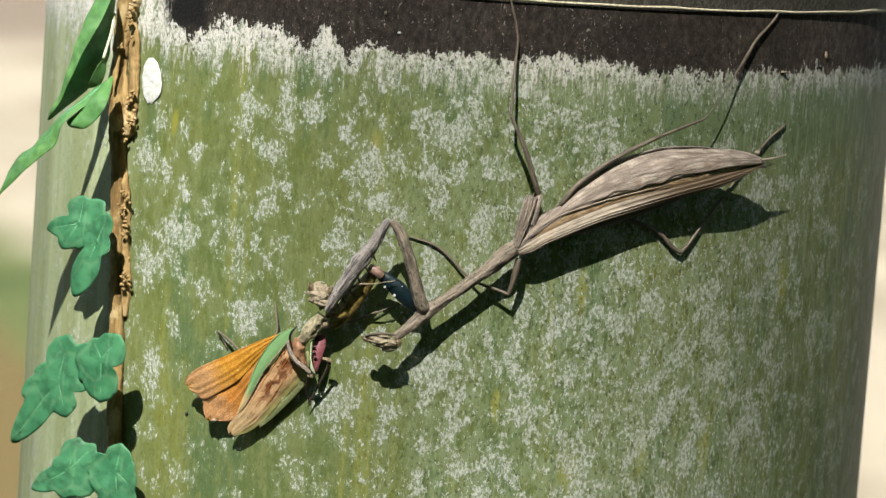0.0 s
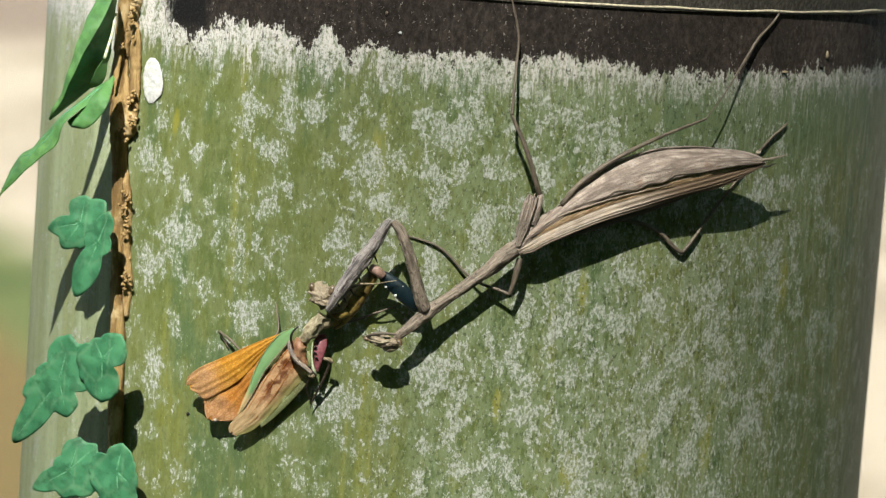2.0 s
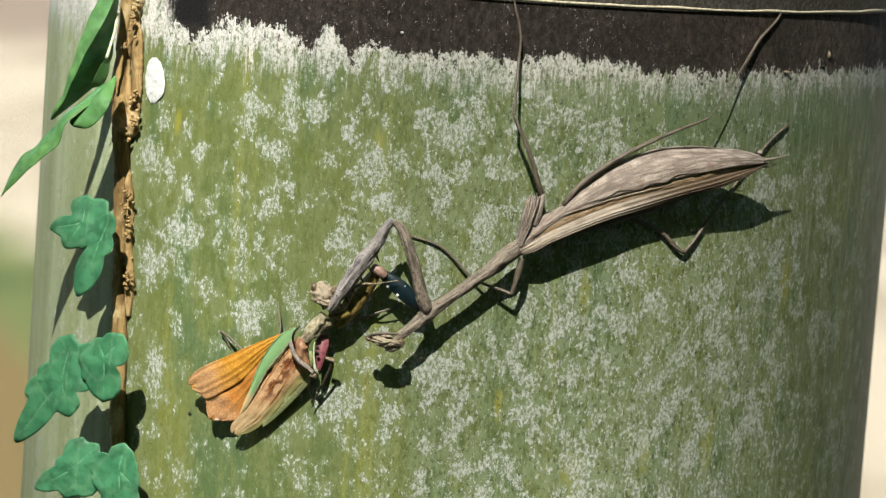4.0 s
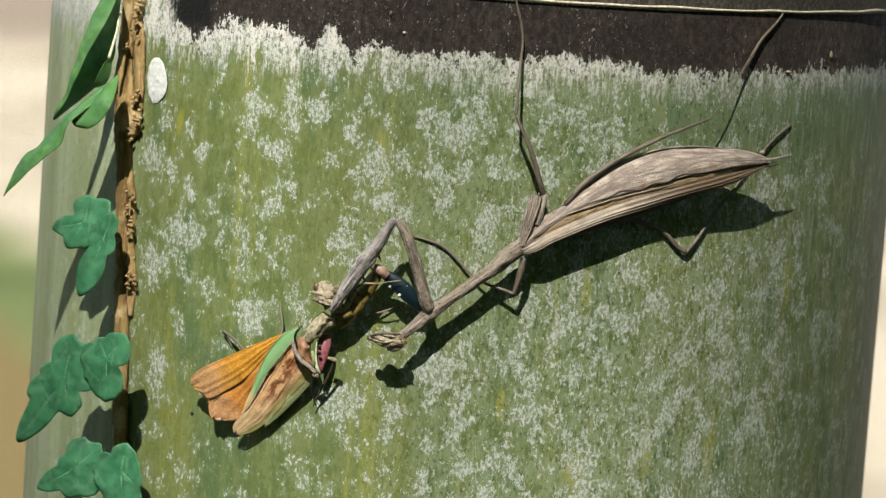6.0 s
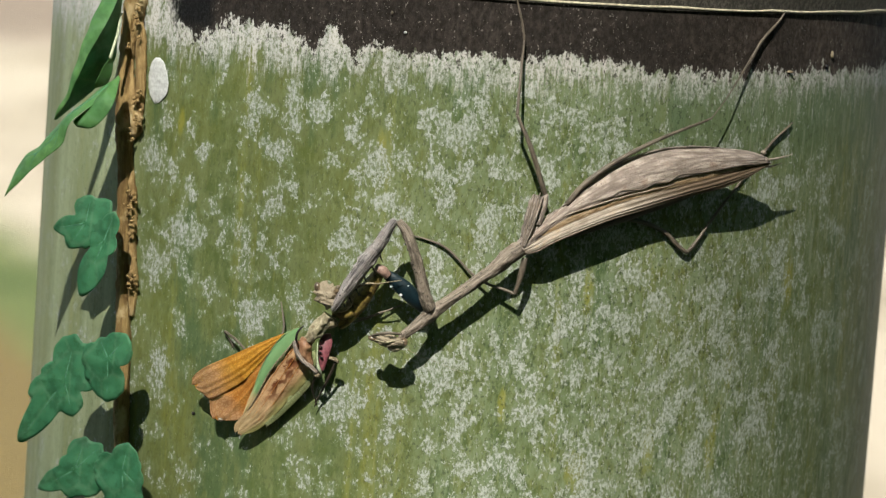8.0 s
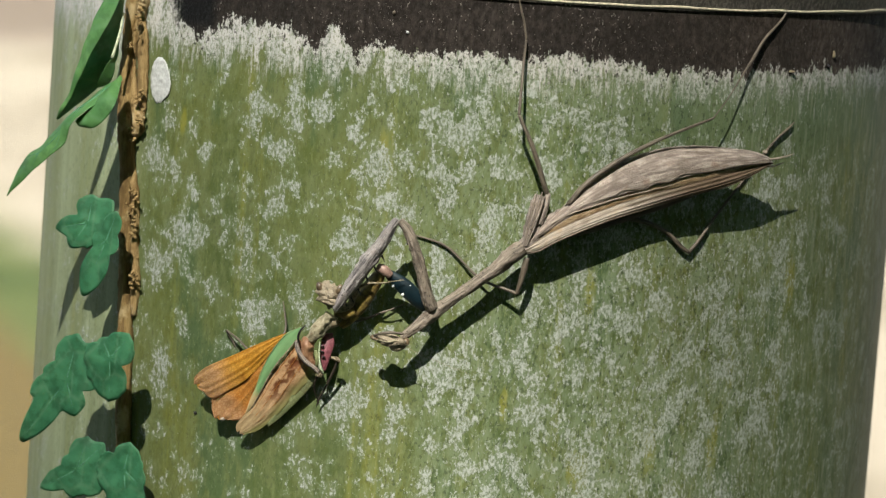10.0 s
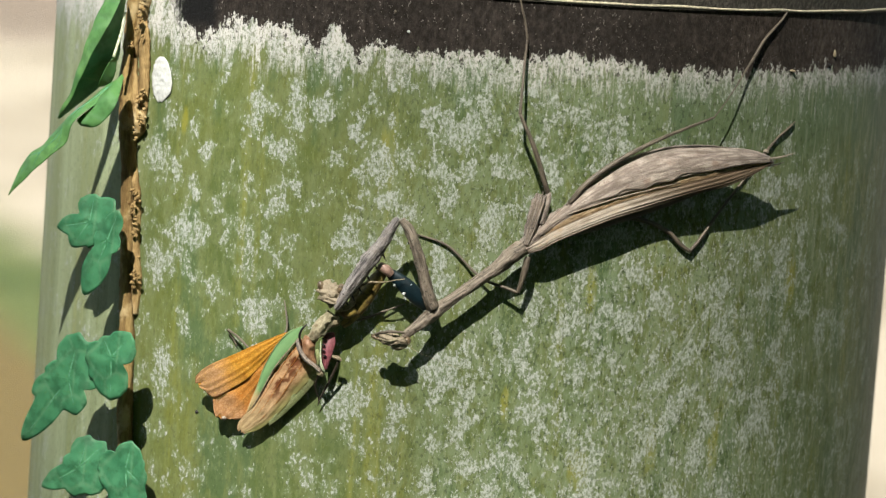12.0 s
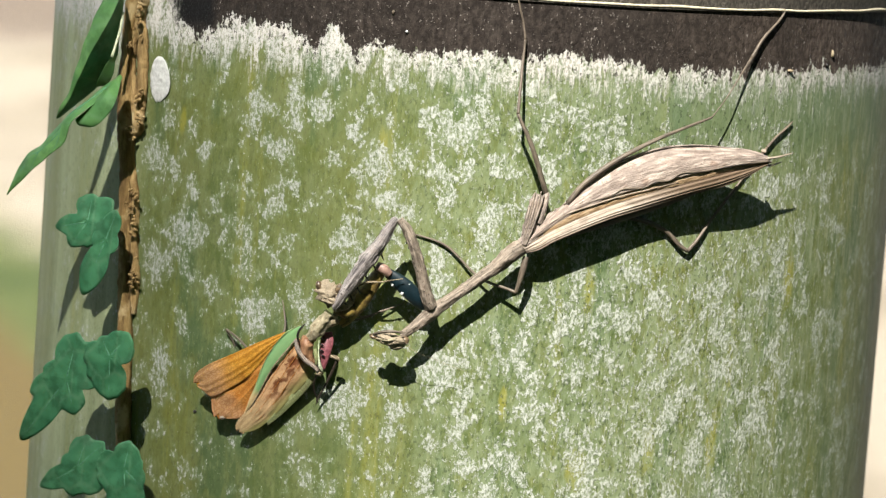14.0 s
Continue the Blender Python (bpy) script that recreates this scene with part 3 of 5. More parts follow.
def leafy(name, spots, size, seed, keep=lambda p: True):
    """Many narrow leaves as one mesh: spots are points in metres."""
    rng = random.Random(seed)
    verts, faces = [], []
    for p in spots:
        d = Vector((rng.gauss(0, 1), rng.gauss(0, 1), rng.gauss(-0.5, 0.6))).normalized()
        w = d.cross(Vector((rng.gauss(0, 1), rng.gauss(0, 1), rng.gauss(0, 1)))).normalized()
        n = d.cross(w)
        k = size * rng.uniform(0.6, 1.3)
        i = len(verts)
        p = Vector(p)
        if not keep(p):
            continue
        verts += [p, p + d * k * 0.35 + w * k * 0.1 + n * k * 0.02, p + d * k * 0.35 - w * k * 0.1 + n * k * 0.02, p + d * k - n * k * 0.08]
        faces += [(i, i + 2, i + 1), (i + 1, i + 2, i + 3)]
    mesh = bpy.data.meshes.new(name)
    mesh.from_pydata([tuple(v) for v in verts], [], faces)
    mesh.materials.append(FOLIAGE)
    return mesh


def build_thicket():
    """Unseen bamboo foliage added behind and beside the camera to hold back sky light, open to the sun and to the far
    side.
    """
    rng = random.Random(11)
    spots = []
    while len(spots) < 26000:
        el = rng.uniform(-22, 89)
        az = rng.uniform(-165, 15) if el < 55 else rng.uniform(-180, 180)
        d = Vector((math.cos(radians(az)) * math.cos(radians(el)), math.sin(radians(az)) * math.cos(radians(el)), math.sin(radians(el))))
        if rng.random() > math.cos(radians(el)) or d.angle(TO_SUN) < radians(8):
            continue
        p = Vector((0, -0.3, 1.3)) + d * rng.uniform(3.2, 4.4)
        if p.z > 0.05:
            spots.append(p)
    tagged(new("bamboo_thicket", leafy("bamboo_thicket", spots, 0.34, 5, lambda p: p.y + 0.9 * p.z < 4.4)), "unseen dense green bamboo foliage added to block sky light", "bamboo foliage", kind="stuff")


def sun_plane():
    """Two directions square to the sun's rays: sideways and upward."""
    e1 = Vector((-TO_SUN.y, TO_SUN.x, 0)).normalized()
    return e1, TO_SUN.cross(e1).normalized()


def build_bough(base, cover, reach, label, seed):
    """An unseen leaning shoot from the thicket, added as moving shade: its fine leaves thin out the sun; cover(s) is
    the share of light it takes at s mm sideways.
    """
    rng = random.Random(seed)
    e1, e2 = sun_plane()
    centre = Vector((0, 0, 1.3)) + TO_SUN * 6.0
    spots = []
    lo, hi = reach
    for k in range(int((hi - lo) * 460 * 0.06)):
        s, h, chance, depth = rng.uniform(lo, hi), rng.uniform(-230, 230), rng.random(), rng.uniform(-0.25, 0.25)
        if chance * 0.06 < -math.log(1 - min(0.85, cover(s, h + 60))) / 33:
            spots.append(centre + (e1 * s + e2 * h) * MM + TO_SUN * depth)
    bough = new("unseen_leaning_bamboo")
    bough.location = base
    tagged(bough, label, "bamboo", "leaning shoots")
    mesh = leafy("foliage", spots, 0.028, seed)
    mesh.transform(Matrix.Translation(-Vector(base)))
    leaves = new("foliage", mesh)
    leaves.parent = bough
    tagged(leaves, "sparse fine leaves", kind="stuff")
    mid = (lo + hi) / 2
    tip = centre + e1 * (hi + 60 if mid > 0 else lo - 60) * MM + e2 * 0.1
    q = [Vector(base).lerp(tip, f) + Vector((0, 0, 0.8 * f * (1 - f))) for f in (0, 0.25, 0.5, 0.75, 0.9, 1.0)]
    bm = bmesh.new()
    tube(bm, [(*((p - ORIGIN) / MM), 16 * (1 - 0.9 * f)) for p, f in zip(q, (0, 0.25, 0.5, 0.75, 0.9, 1.0))], n=30, seg=10)
    part("shoot", bm, CULM, bough)
    return bough


def culm_radius(z):
    return 0.0854 - 0.0042 * (z - 1.3)


def build_culm():
    culm = thing("bamboo_culm", (0, 0, -1300), "thick green bamboo culm with mealy white bloom and dark node", "bamboo")
    seg = 144
    for k in range(-4, 4):
        z1 = SCAR + k * NODE_SPACING
        z0 = max(z1 - NODE_SPACING, -0.05)
        if z1 < 0.05:
            continue
        bm = bmesh.new()
        zs = sorted(set([z0, z0 + 0.002, z0 + 0.006, z0 + 0.012, z0 + 0.02, z0 + 0.03] + list(np.linspace(z0 + 0.05, z1 - 0.03, 10)) + [z1 - 0.02, z1 - 0.012, z1 - 0.006, z1]))
        rings = []
        for z in zs:
            r = culm_radius(z)
            d = z - (z1 - NODE_SPACING)
            r += 0.0022 * math.exp(-((d - 0.009) / 0.007) ** 2)
            ring = [bm.verts.new((r * math.cos(2 * math.pi * j / seg), r * math.sin(2 * math.pi * j / seg), z)) for j in range(seg)]
            rings.append(ring)
        grid_faces(bm, rings, zs, [j / seg for j in range(seg + 1)], True)
        if k == 3:
            bm.faces.new(rings[-1])
        for w in bm.verts:
            w.co = (w.co - ORIGIN) / MM
        part("internode", bm, CULM, culm)
        bm = bmesh.new()
        seg2 = 220
        rings = []
        r0 = culm_radius(z1)
        for j in range(seg2):
            a = 2 * math.pi * j / seg2
            wob = 0.35 * noise.noise((math.cos(a) * 9, math.sin(a) * 9, k))
            ring = []
            for q in range(8):
                b = 2 * math.pi * q / 8
                rr = r0 * 1000 + 0.25 + (0.45 + 0.2 * wob) * math.cos(b)
                ring.append(bm.verts.new((rr * math.cos(a), rr * math.sin(a), (z1 - 1.3) * 1000 + 0.5 + wob * 0.6 + (0.31 + 0.2 * wob) * math.sin(b))))
            rings.append(ring)
        rings.append(rings[0])
        grid_faces(bm, rings, list(range(seg2 + 1)), list(range(9)), True)
        part("scar_ring", bm, SCARLINE, culm, "thin pale sheath scar round the node")


# ---- ivy ----
def build_ivy():
    vine = thing("ivy_vine", (-59.4, -61.6, -42.4), "woody brown ivy stem climbing the bamboo culm", "vine")
    rng = random.Random(4)
    main = [(-59.4, -63.0, -50.7, 1.5), (-60.6, -61.8, -32.7, 1.5), (-61.3, -61.1, -22.2, 1.5), (-61.6, -60.6, -12.7, 1.45), (-62.3, -59.8, -2.2, 1.35), (-62.9, -59.2, 8.2, 1.3), (-63.3, -58.8, 18.7, 1.35), (-64.0, -58.3, 28.1, 1.75), (-64.5, -57.5, 38.4, 1.25), (-64.0, -58.0, 48.9, 1.35), (-63.2, -58.8, 58.4, 1.5)]
    limb("stem", main, BARK, vine, n=150, seg=16, rough=0.2, ridge=0.12)
    side = [(-60.2, -61.1, -8.3, 0.5), (-60.3, -61.2, -1.9, 0.9), (-60.9, -60.5, 5.4, 0.7), (-61.3, -60.1, 13.7, 0.75), (-62.6, -58.6, 23.0, 0.4), (-61.4, -60.3, 26.9, 1.2), (-62.4, -59.0, 31.4, 0.9), (-63.4, -57.6, 38.5, 0.6), (-62.6, -58.7, 44.9, 0.9), (-61.8, -59.6, 50.2, 1.0), (-61.4, -60.1, 55.5, 1.0)]
    limb("side_stem", side, ROOTS, vine, "crumbly pale bark strand", n=150, seg=14, rough=0.35, ridge=0.35)
    limb("bark_strip", [(-62.4, -59.1, 48.5, 0.5), (-61.9, -59.5, 45.0, 1.1), (-61.5, -59.8, 41.0, 1.35), (-61.3, -60.0, 36.5, 1.4), (-61.2, -60.0, 31.0, 1.2), (-61.4, -59.6, 25.5, 0.5)], ROOTS, vine, "flat tan strip of old bark", n=60, seg=14, flat=0.45, rough=0.2, ridge=0.3)
    # crumbly warts where rootlets have torn away: place, count
    for cx, cy, cz, count in ((-61.5, -61.6, 49.0, 9), (-61.7, -61.5, 46.0, 7), (-63.6, -59.8, 41.0, 5), (-60.9, -62.0, 32.7, 7), (-60.5, -62.4, 28.2, 9), (-62.2, -60.8, 25.9, 6), (-60.9, -62.2, 13.9, 6), (-60.7, -62.4, 10.8, 6), (-60.5, -62.6, 7.7, 6), (-60.1, -63.0, -0.7, 6), (-59.8, -63.3, -2.7, 6)):
        for _ in range(count):
            c = Vector((cx - 0.6, cy, cz)) + Vector((rng.gauss(0, 0.4), rng.gauss(0.0, 0.15), rng.gauss(0, 1.0)))
            lump("wart", c, (rng.uniform(0.25, 0.55), rng.uniform(0.3, 0.5), rng.uniform(0.16, 0.36)), ROOTS, vine, turn=rng.uniform(-60, 60), rough=0.6, u=9, v=7)
    line = spline(side, 90)
    for i in range(24):
        p = line[rng.randrange(6, 86)]
        up = away(p)
        across = Vector((0, 0, 1)).cross(up)
        c = Vector(p[:3]) + across * rng.uniform(-0.9, 0.6) + up * rng.uniform(0.0, 0.8) + Vector((0, 0, rng.uniform(-1, 1)))
        lump("rootlet", c, (rng.uniform(0.35, 0.9), rng.uniform(0.3, 0.6), rng.uniform(0.2, 0.5)), ROOTS, vine, turn=rng.uniform(-40, 40), rough=0.5, u=7, v=5)
    return vine


def lobe_star(centre, lobes, lean, curl, seed, leaf, name, label=""):
    """One blade of a palmate leaf: lobes (direction in degrees, length, half width, bluntness) round a centre; lean is its slope away from the eye, sideways and upward."""
    c = Vector(centre)
    count, rings = 200, 10
    grid = np.linspace(0.02, 1, 160)
    reach = np.full(count, 0.42 * float(np.median([lobe[1] for lobe in lobes])))
    for turn, length, wide, blunt in lobes:
        shape = grid ** 0.5 * (1 - grid ** blunt)
        shape = 1.08 * wide * shape / shape.max()
        for k in range(count):
            d = (2 * math.pi * k / count - radians(turn) + math.pi) % (2 * math.pi) - math.pi
            if abs(d) < 1.5:
                inside = grid[grid * length * abs(math.tan(d)) <= shape]
                if len(inside):
                    reach[k] = max(reach[k], inside[-1] * length / math.cos(d))
    for _ in range(3):
        reach = 0.25 * np.roll(reach, 1) + 0.5 * reach + 0.25 * np.roll(reach, -1)
    turns = [2 * math.pi * k / count for k in range(count)]
    reach = reach * np.array([1 + 0.04 * noise.noise((math.cos(a) * 5, math.sin(a) * 5, seed)) for a in turns])
    largest = max(reach)

    def on_leaf(dx, dz, lift=0.0):
        r = math.hypot(dx, dz)
        h = -curl * (r / largest) ** 2 + 0.7 * noise.noise((dx * 0.17, dz * 0.17, seed)) + 0.3 * noise.noise((dx * 0.45, dz * 0.45, seed + 3))
        for turn, length, wide, blunt in lobes[:3]:
            along = dx * math.cos(radians(turn)) + dz * math.sin(radians(turn))
            across = -dx * math.sin(radians(turn)) + dz * math.cos(radians(turn))
            if 0 < along < length:
                h -= 0.14 * math.exp(-(across / 0.5) ** 2) * (1 - along / length)
        return Vector((c.x + dx, c.y + lean[0] * dx + lean[1] * dz - h - lift, c.z + dz))

    bm = bmesh.new()
    uv = bm.loops.layers.uv.verify()
    for back in (0.0, -0.22):
        rows = []
        for i in range(1, rings + 1):
            f = i / rings
            drop = back * (1 if i < rings else 0.15)
            rows.append([bm.verts.new(on_leaf(reach[k] * f * math.cos(turns[k]), reach[k] * f * math.sin(turns[k]), drop)) for k in range(count)])
        mid = bm.verts.new(on_leaf(0, 0, back))
        for k in range(count):
            q = (k + 1) % count
            made = [bm.faces.new((mid, rows[0][k], rows[0][q]))]
            made += [bm.faces.new((rows[i][k], rows[i + 1][k], rows[i + 1][q], rows[i][q])) for i in range(rings - 1)]
            for face in made:
                face.smooth = True
                for loop in face.loops:
                    loop[uv].uv = (loop.vert.co.x - c.x, loop.vert.co.z - c.z)
        if back == 0:
            rim = rows[-1]
    for k in range(count):
        q = (k + 1) % count
        bm.faces.new((rim[k], rim[q], rows[-1][q], rows[-1][k])).smooth = True
    blade_part = part(name, bm, LEAF, leaf, label)
    for k, (turn, length, wide, blunt) in enumerate(lobes[:3]):
        way = Vector((math.cos(radians(turn)), math.sin(radians(turn))))
        limb("midrib" if k == 0 else "lobe_vein", [(*on_leaf(way.x * length * f, way.y * length * f, -0.06), 0.20 - 0.15 * f) for f in (0.02, 0.2, 0.4, 0.6, 0.8)], VEIN, blade_part, n=26, seg=6, flat=0.6)


def lobed_leaf(base, back, front, lean, label, curl=1.2, seed=0):
    """An ivy leaf: a back blade and a lobe that folds forward over it."""
    leaf = thing("ivy_leaf", base, label, "leaf", "leaves on the ivy stem")
    lobe_star(*back, lean, curl, seed, leaf, "leaf_blade")
    lobe_star(*front, lean, 0.8 * curl, seed + 20, leaf, "front_lobe", "paler lobe folded forward")
    return leaf


def ivy_leaf(base, a, b, veins, petiole, material, label, **more):
    leaf = thing("ivy_leaf", base, label, "leaf", "leaves on the ivy stem")
    blade("leaf_blade", a, b, material, leaf, n=52, m=16, **more)
    if veins:
        shape = {k: more.get(k, 0.0) for k in ("bulge", "ripple", "fold")}
        freq = more.get("freq", 0.25)
        pa, pb = spline(a, 52), spline(b, 52)

        def on_blade(f, v, lift=0.03):
            i = min(51, max(0, f * 51))
            k = int(min(50, i))
            w = i - k
            p = Vector(pa[k, :3] * (1 - w) + pa[k + 1, :3] * w).lerp(Vector(pb[k, :3] * (1 - w) + pb[k + 1, :3] * w), v)
            taper = math.sin(math.pi * min(1, 0.06 + 0.94 * f)) ** 0.5
            h = (shape["bulge"] * math.sin(math.pi * v) - shape["fold"] * (1 - abs(2 * v - 1))) * taper + shape["ripple"] * noise.noise(p * freq)
            return p + away(p) * (h + lift)
        limb("midrib", [(*on_blade(f, 0.5), 0.17 - 0.11 * f) for f in (0.06, 0.2, 0.35, 0.5, 0.65, 0.8, 0.94)], VEIN, leaf, n=40, seg=6, flat=0.6)
        for f, end in ((0.08, 0.20), (0.24, 0.40), (0.44, 0.58), (0.64, 0.76)):
            for v in (0.08, 0.92):
                limb("side_vein", [(*on_blade(f + (end - f) * q, 0.5 + (v - 0.5) * q), 0.085 - 0.05 * q) for q in (0, 0.25, 0.5, 0.75, 1)], VEIN, leaf, n=20, seg=5, flat=0.6)
    if petiole:
        limb("petiole", petiole, PETIOLE, leaf, n=18, seg=7)
    return leaf


def build_leaves():
    # long leaf folded along its midrib, one half coloured as lit, the hanging half as shaded
    ridge = [(-65.6, -66.0, 50.9), (-67.5, -67.0, 45.8), (-69.8, -67.0, 41.2), (-72.1, -66.0, 35.5), (-74.5, -64.0, 30.1), (-76.5, -62.0, 27.3)]
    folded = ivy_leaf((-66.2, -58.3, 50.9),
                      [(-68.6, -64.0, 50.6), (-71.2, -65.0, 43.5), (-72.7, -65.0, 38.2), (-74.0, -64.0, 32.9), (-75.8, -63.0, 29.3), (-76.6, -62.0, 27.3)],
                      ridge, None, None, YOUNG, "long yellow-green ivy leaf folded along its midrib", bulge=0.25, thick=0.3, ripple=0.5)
    # the hanging half takes the darker leaf green in place of shade
    blade("leaf_half", ridge, [(-65.6, -60.0, 50.4), (-65.8, -60.5, 44.6), (-66.0, -61.0, 39.4), (-68.2, -60.5, 35.3), (-72.2, -60.0, 30.8), (-76.4, -62.0, 27.2)], LEAF, folded, "under half of the folded leaf, its shade put in as darker green", n=52, m=14, bulge=-0.5, thick=0.3, ripple=0.5)
    limb("petiole", [(-65.1, -63.0, 47.7, 0.2), (-65.3, -64.0, 45.8, 0.22), (-65.5, -64.5, 43.9, 0.24), (-66.4, -66.0, 39.6, 0.3)], PETIOLE, folded, "pale leaf stalk", n=18, seg=7)
    # narrow curved leaf that reaches past the culm
    ivy_leaf((-65.6, -59.0, 35.3),
             [(-64.9, -64.0, 36.2), (-68.0, -65.0, 33.8), (-71.4, -66.0, 30.9), (-74.8, -66.0, 27.5), (-78.3, -65.0, 22.7), (-81.6, -64.0, 19.9), (-84.5, -64.0, 12.7)],
             [(-64.5, -65.0, 35.7), (-67.1, -68.0, 32.4), (-70.3, -70.0, 30.0), (-72.8, -71.0, 27.4), (-74.0, -70.0, 23.5), (-78.7, -68.0, 19.1), (-84.5, -64.0, 12.7)],
             True, None, YOUNG, "narrow curved green ivy leaf reaching past the culm", bulge=0.8, thick=0.3, ripple=0.5)
    ivy_leaf((-66.0, -58.6, 34.2),
             [(-64.9, -64.5, 36.5), (-67.1, -67.5, 33.9), (-69.9, -68.5, 30.2), (-72.1, -68.5, 28.0), (-71.3, -68.5, 26.9)],
             [(-64.5, -66.5, 35.2), (-64.8, -71.5, 31.9), (-66.3, -71.5, 29.2), (-68.6, -70.5, 27.1), (-71.3, -68.5, 26.9)],
             None, None, YOUNG, "small bright green ivy leaf tucked behind another", bulge=0.8, thick=0.3)
    ivy_leaf((-68.6, -54.0, 37.9),
             [(-66.5, -64.0, 39.6), (-67.6, -65.0, 38.0), (-68.8, -65.0, 35.1), (-69.2, -64.0, 33.7)],
             [(-66.2, -63.0, 39.4), (-66.3, -63.0, 36.7), (-67.2, -63.0, 34.5), (-69.2, -64.0, 33.7)],
             None, None, YOUNG, "tiny unfolding green ivy leaf on a pale stalk", bulge=0.5, thick=0.3)
    lobed_leaf((-63.5, -61.5, 10.9),
               ((-69.2, -66.1, 9.1), [(-163, 6.8, 1.8, 2.2), (82, 5.3, 2.6, 3), (-122, 6.1, 2.0, 3), (44, 6.6, 2.2, 3), (-87, 4.9, 1.8, 3), (13, 5.9, 2.0, 3)]),
               ((-65.5, -68.0, 6.1), [(-110, 11.6, 2.3, 2.2), (72, 6.3, 1.7, 3), (-147, 2.6, 1.4, 3)]),
               (-0.45, 0.08), "three-lobed green ivy leaf with one long drooping lobe", 1.0, 2)
    lobed_leaf((-60.5, -63.0, -12.0),
               ((-71.1, -69.0, -19.9), [(-123, 16.5, 2.5, 1.5), (79, 9.2, 3.2, 3), (-72, 6.9, 2.6, 3), (-152, 7.9, 2.4, 3), (163, 4.9, 2.4, 3), (-116, 9.8, 1.8, 3), (58, 8.9, 2.5, 3), (34, 8.5, 3.6, 3), (-10, 3.5, 2.4, 3)]),
               ((-62.8, -74.0, -14.3), [(-89, 8.3, 3.1, 3.5), (53, 6.0, 2.6, 3), (120, 4.1, 2.2, 3), (-133, 6.3, 1.8, 3), (22, 5.1, 1.8, 3), (-62, 6.5, 1.6, 3), (-165, 5.4, 3.0, 3), (-112, 6.5, 2.0, 3)]),
               (-0.45, 0.05), "broad lobed green ivy leaf with pale veins", 1.6, 5)
    lobed_leaf((-59.5, -64.0, -33.0),
               ((-68.2, -70.0, -36.2), [(-145, 8.9, 2.0, 1.6), (75, 6.5, 2.4, 3), (47, 7.5, 2.2, 3), (-97, 5.6, 2.5, 3), (148, 3.4, 2.0, 3), (-20, 6.6, 3.4, 3), (10, 8.0, 3.6, 3)]),
               ((-59.1, -73.8, -34.9), [(-82, 12.0, 3.5, 2), (80, 5.5, 2.4, 3), (-36, 4.9, 2.4, 3), (122, 3.8, 1.8, 3), (30, 4.2, 2.0, 3), (-117, 6.2, 2.5, 3), (-172, 5.6, 3.2, 3), (-145, 5.8, 3.0, 3)]),
               (-0.45, 0.05), "large lobed green ivy leaf low on the stem", 1.2, 9)


def build_spot():
    egg = thing("white_cocoon", (-57.8, -62.7, 36.0), "flat white oval silk cocoon stuck on the culm", "cocoon")
    a = [(-58.5, -62.1, 40.0), (-59.3, -61.6, 38.8), (-59.7, -61.3, 36.2), (-59.3, -61.7, 33.5), (-58.2, -62.5, 31.8)]
    b = [(-57.6, -63.0, 40.1), (-56.6, -64.2, 39.0), (-55.7, -65.0, 36.1), (-55.9, -64.8, 33.7), (-57.2, -63.4, 32.0)]
    blade("silk_cover", a, b, SILK, egg, n=40, m=14, bulge=0.15, thick=0.15, ripple=0.12, freq=1.2, jag=0.4)


def build_specks():
    for x, y, z, w, h, mat, words in (
            (-46.9, -71.6, -23.7, 0.35, 0.35, BLACK, "tiny black speck of dirt on the rind"),
            (-15.4, -84.0, 52.7, 0.28, 0.4, LIMB, "grey-brown crumb stuck to the dark node"),
            (65.6, -54.7, 48.9, 0.3, 0.7, HAZEL, "pale bark crumb stuck to the dark node"),
            (57.1, -63.5, 45.9, 0.8, 0.25, HAZEL, "tan fibre crumb at the edge of the chalky collar"),
            (64.6, -55.8, 46.8, 0.3, 0.4, BLACK, "small black crumb at the edge of the chalky collar"),
            (-12.8, -84.4, 49.5, 0.3, 0.22, SILK, "pale bark crumb stuck to the dark node")):
        speck = thing("dirt_crumb", (x, y, z), words, "dirt", "crumbs on the culm")
        lump("crumb", (x, y, z), (w, 0.3, h), mat, speck, rough=0.7, u=10, v=8)


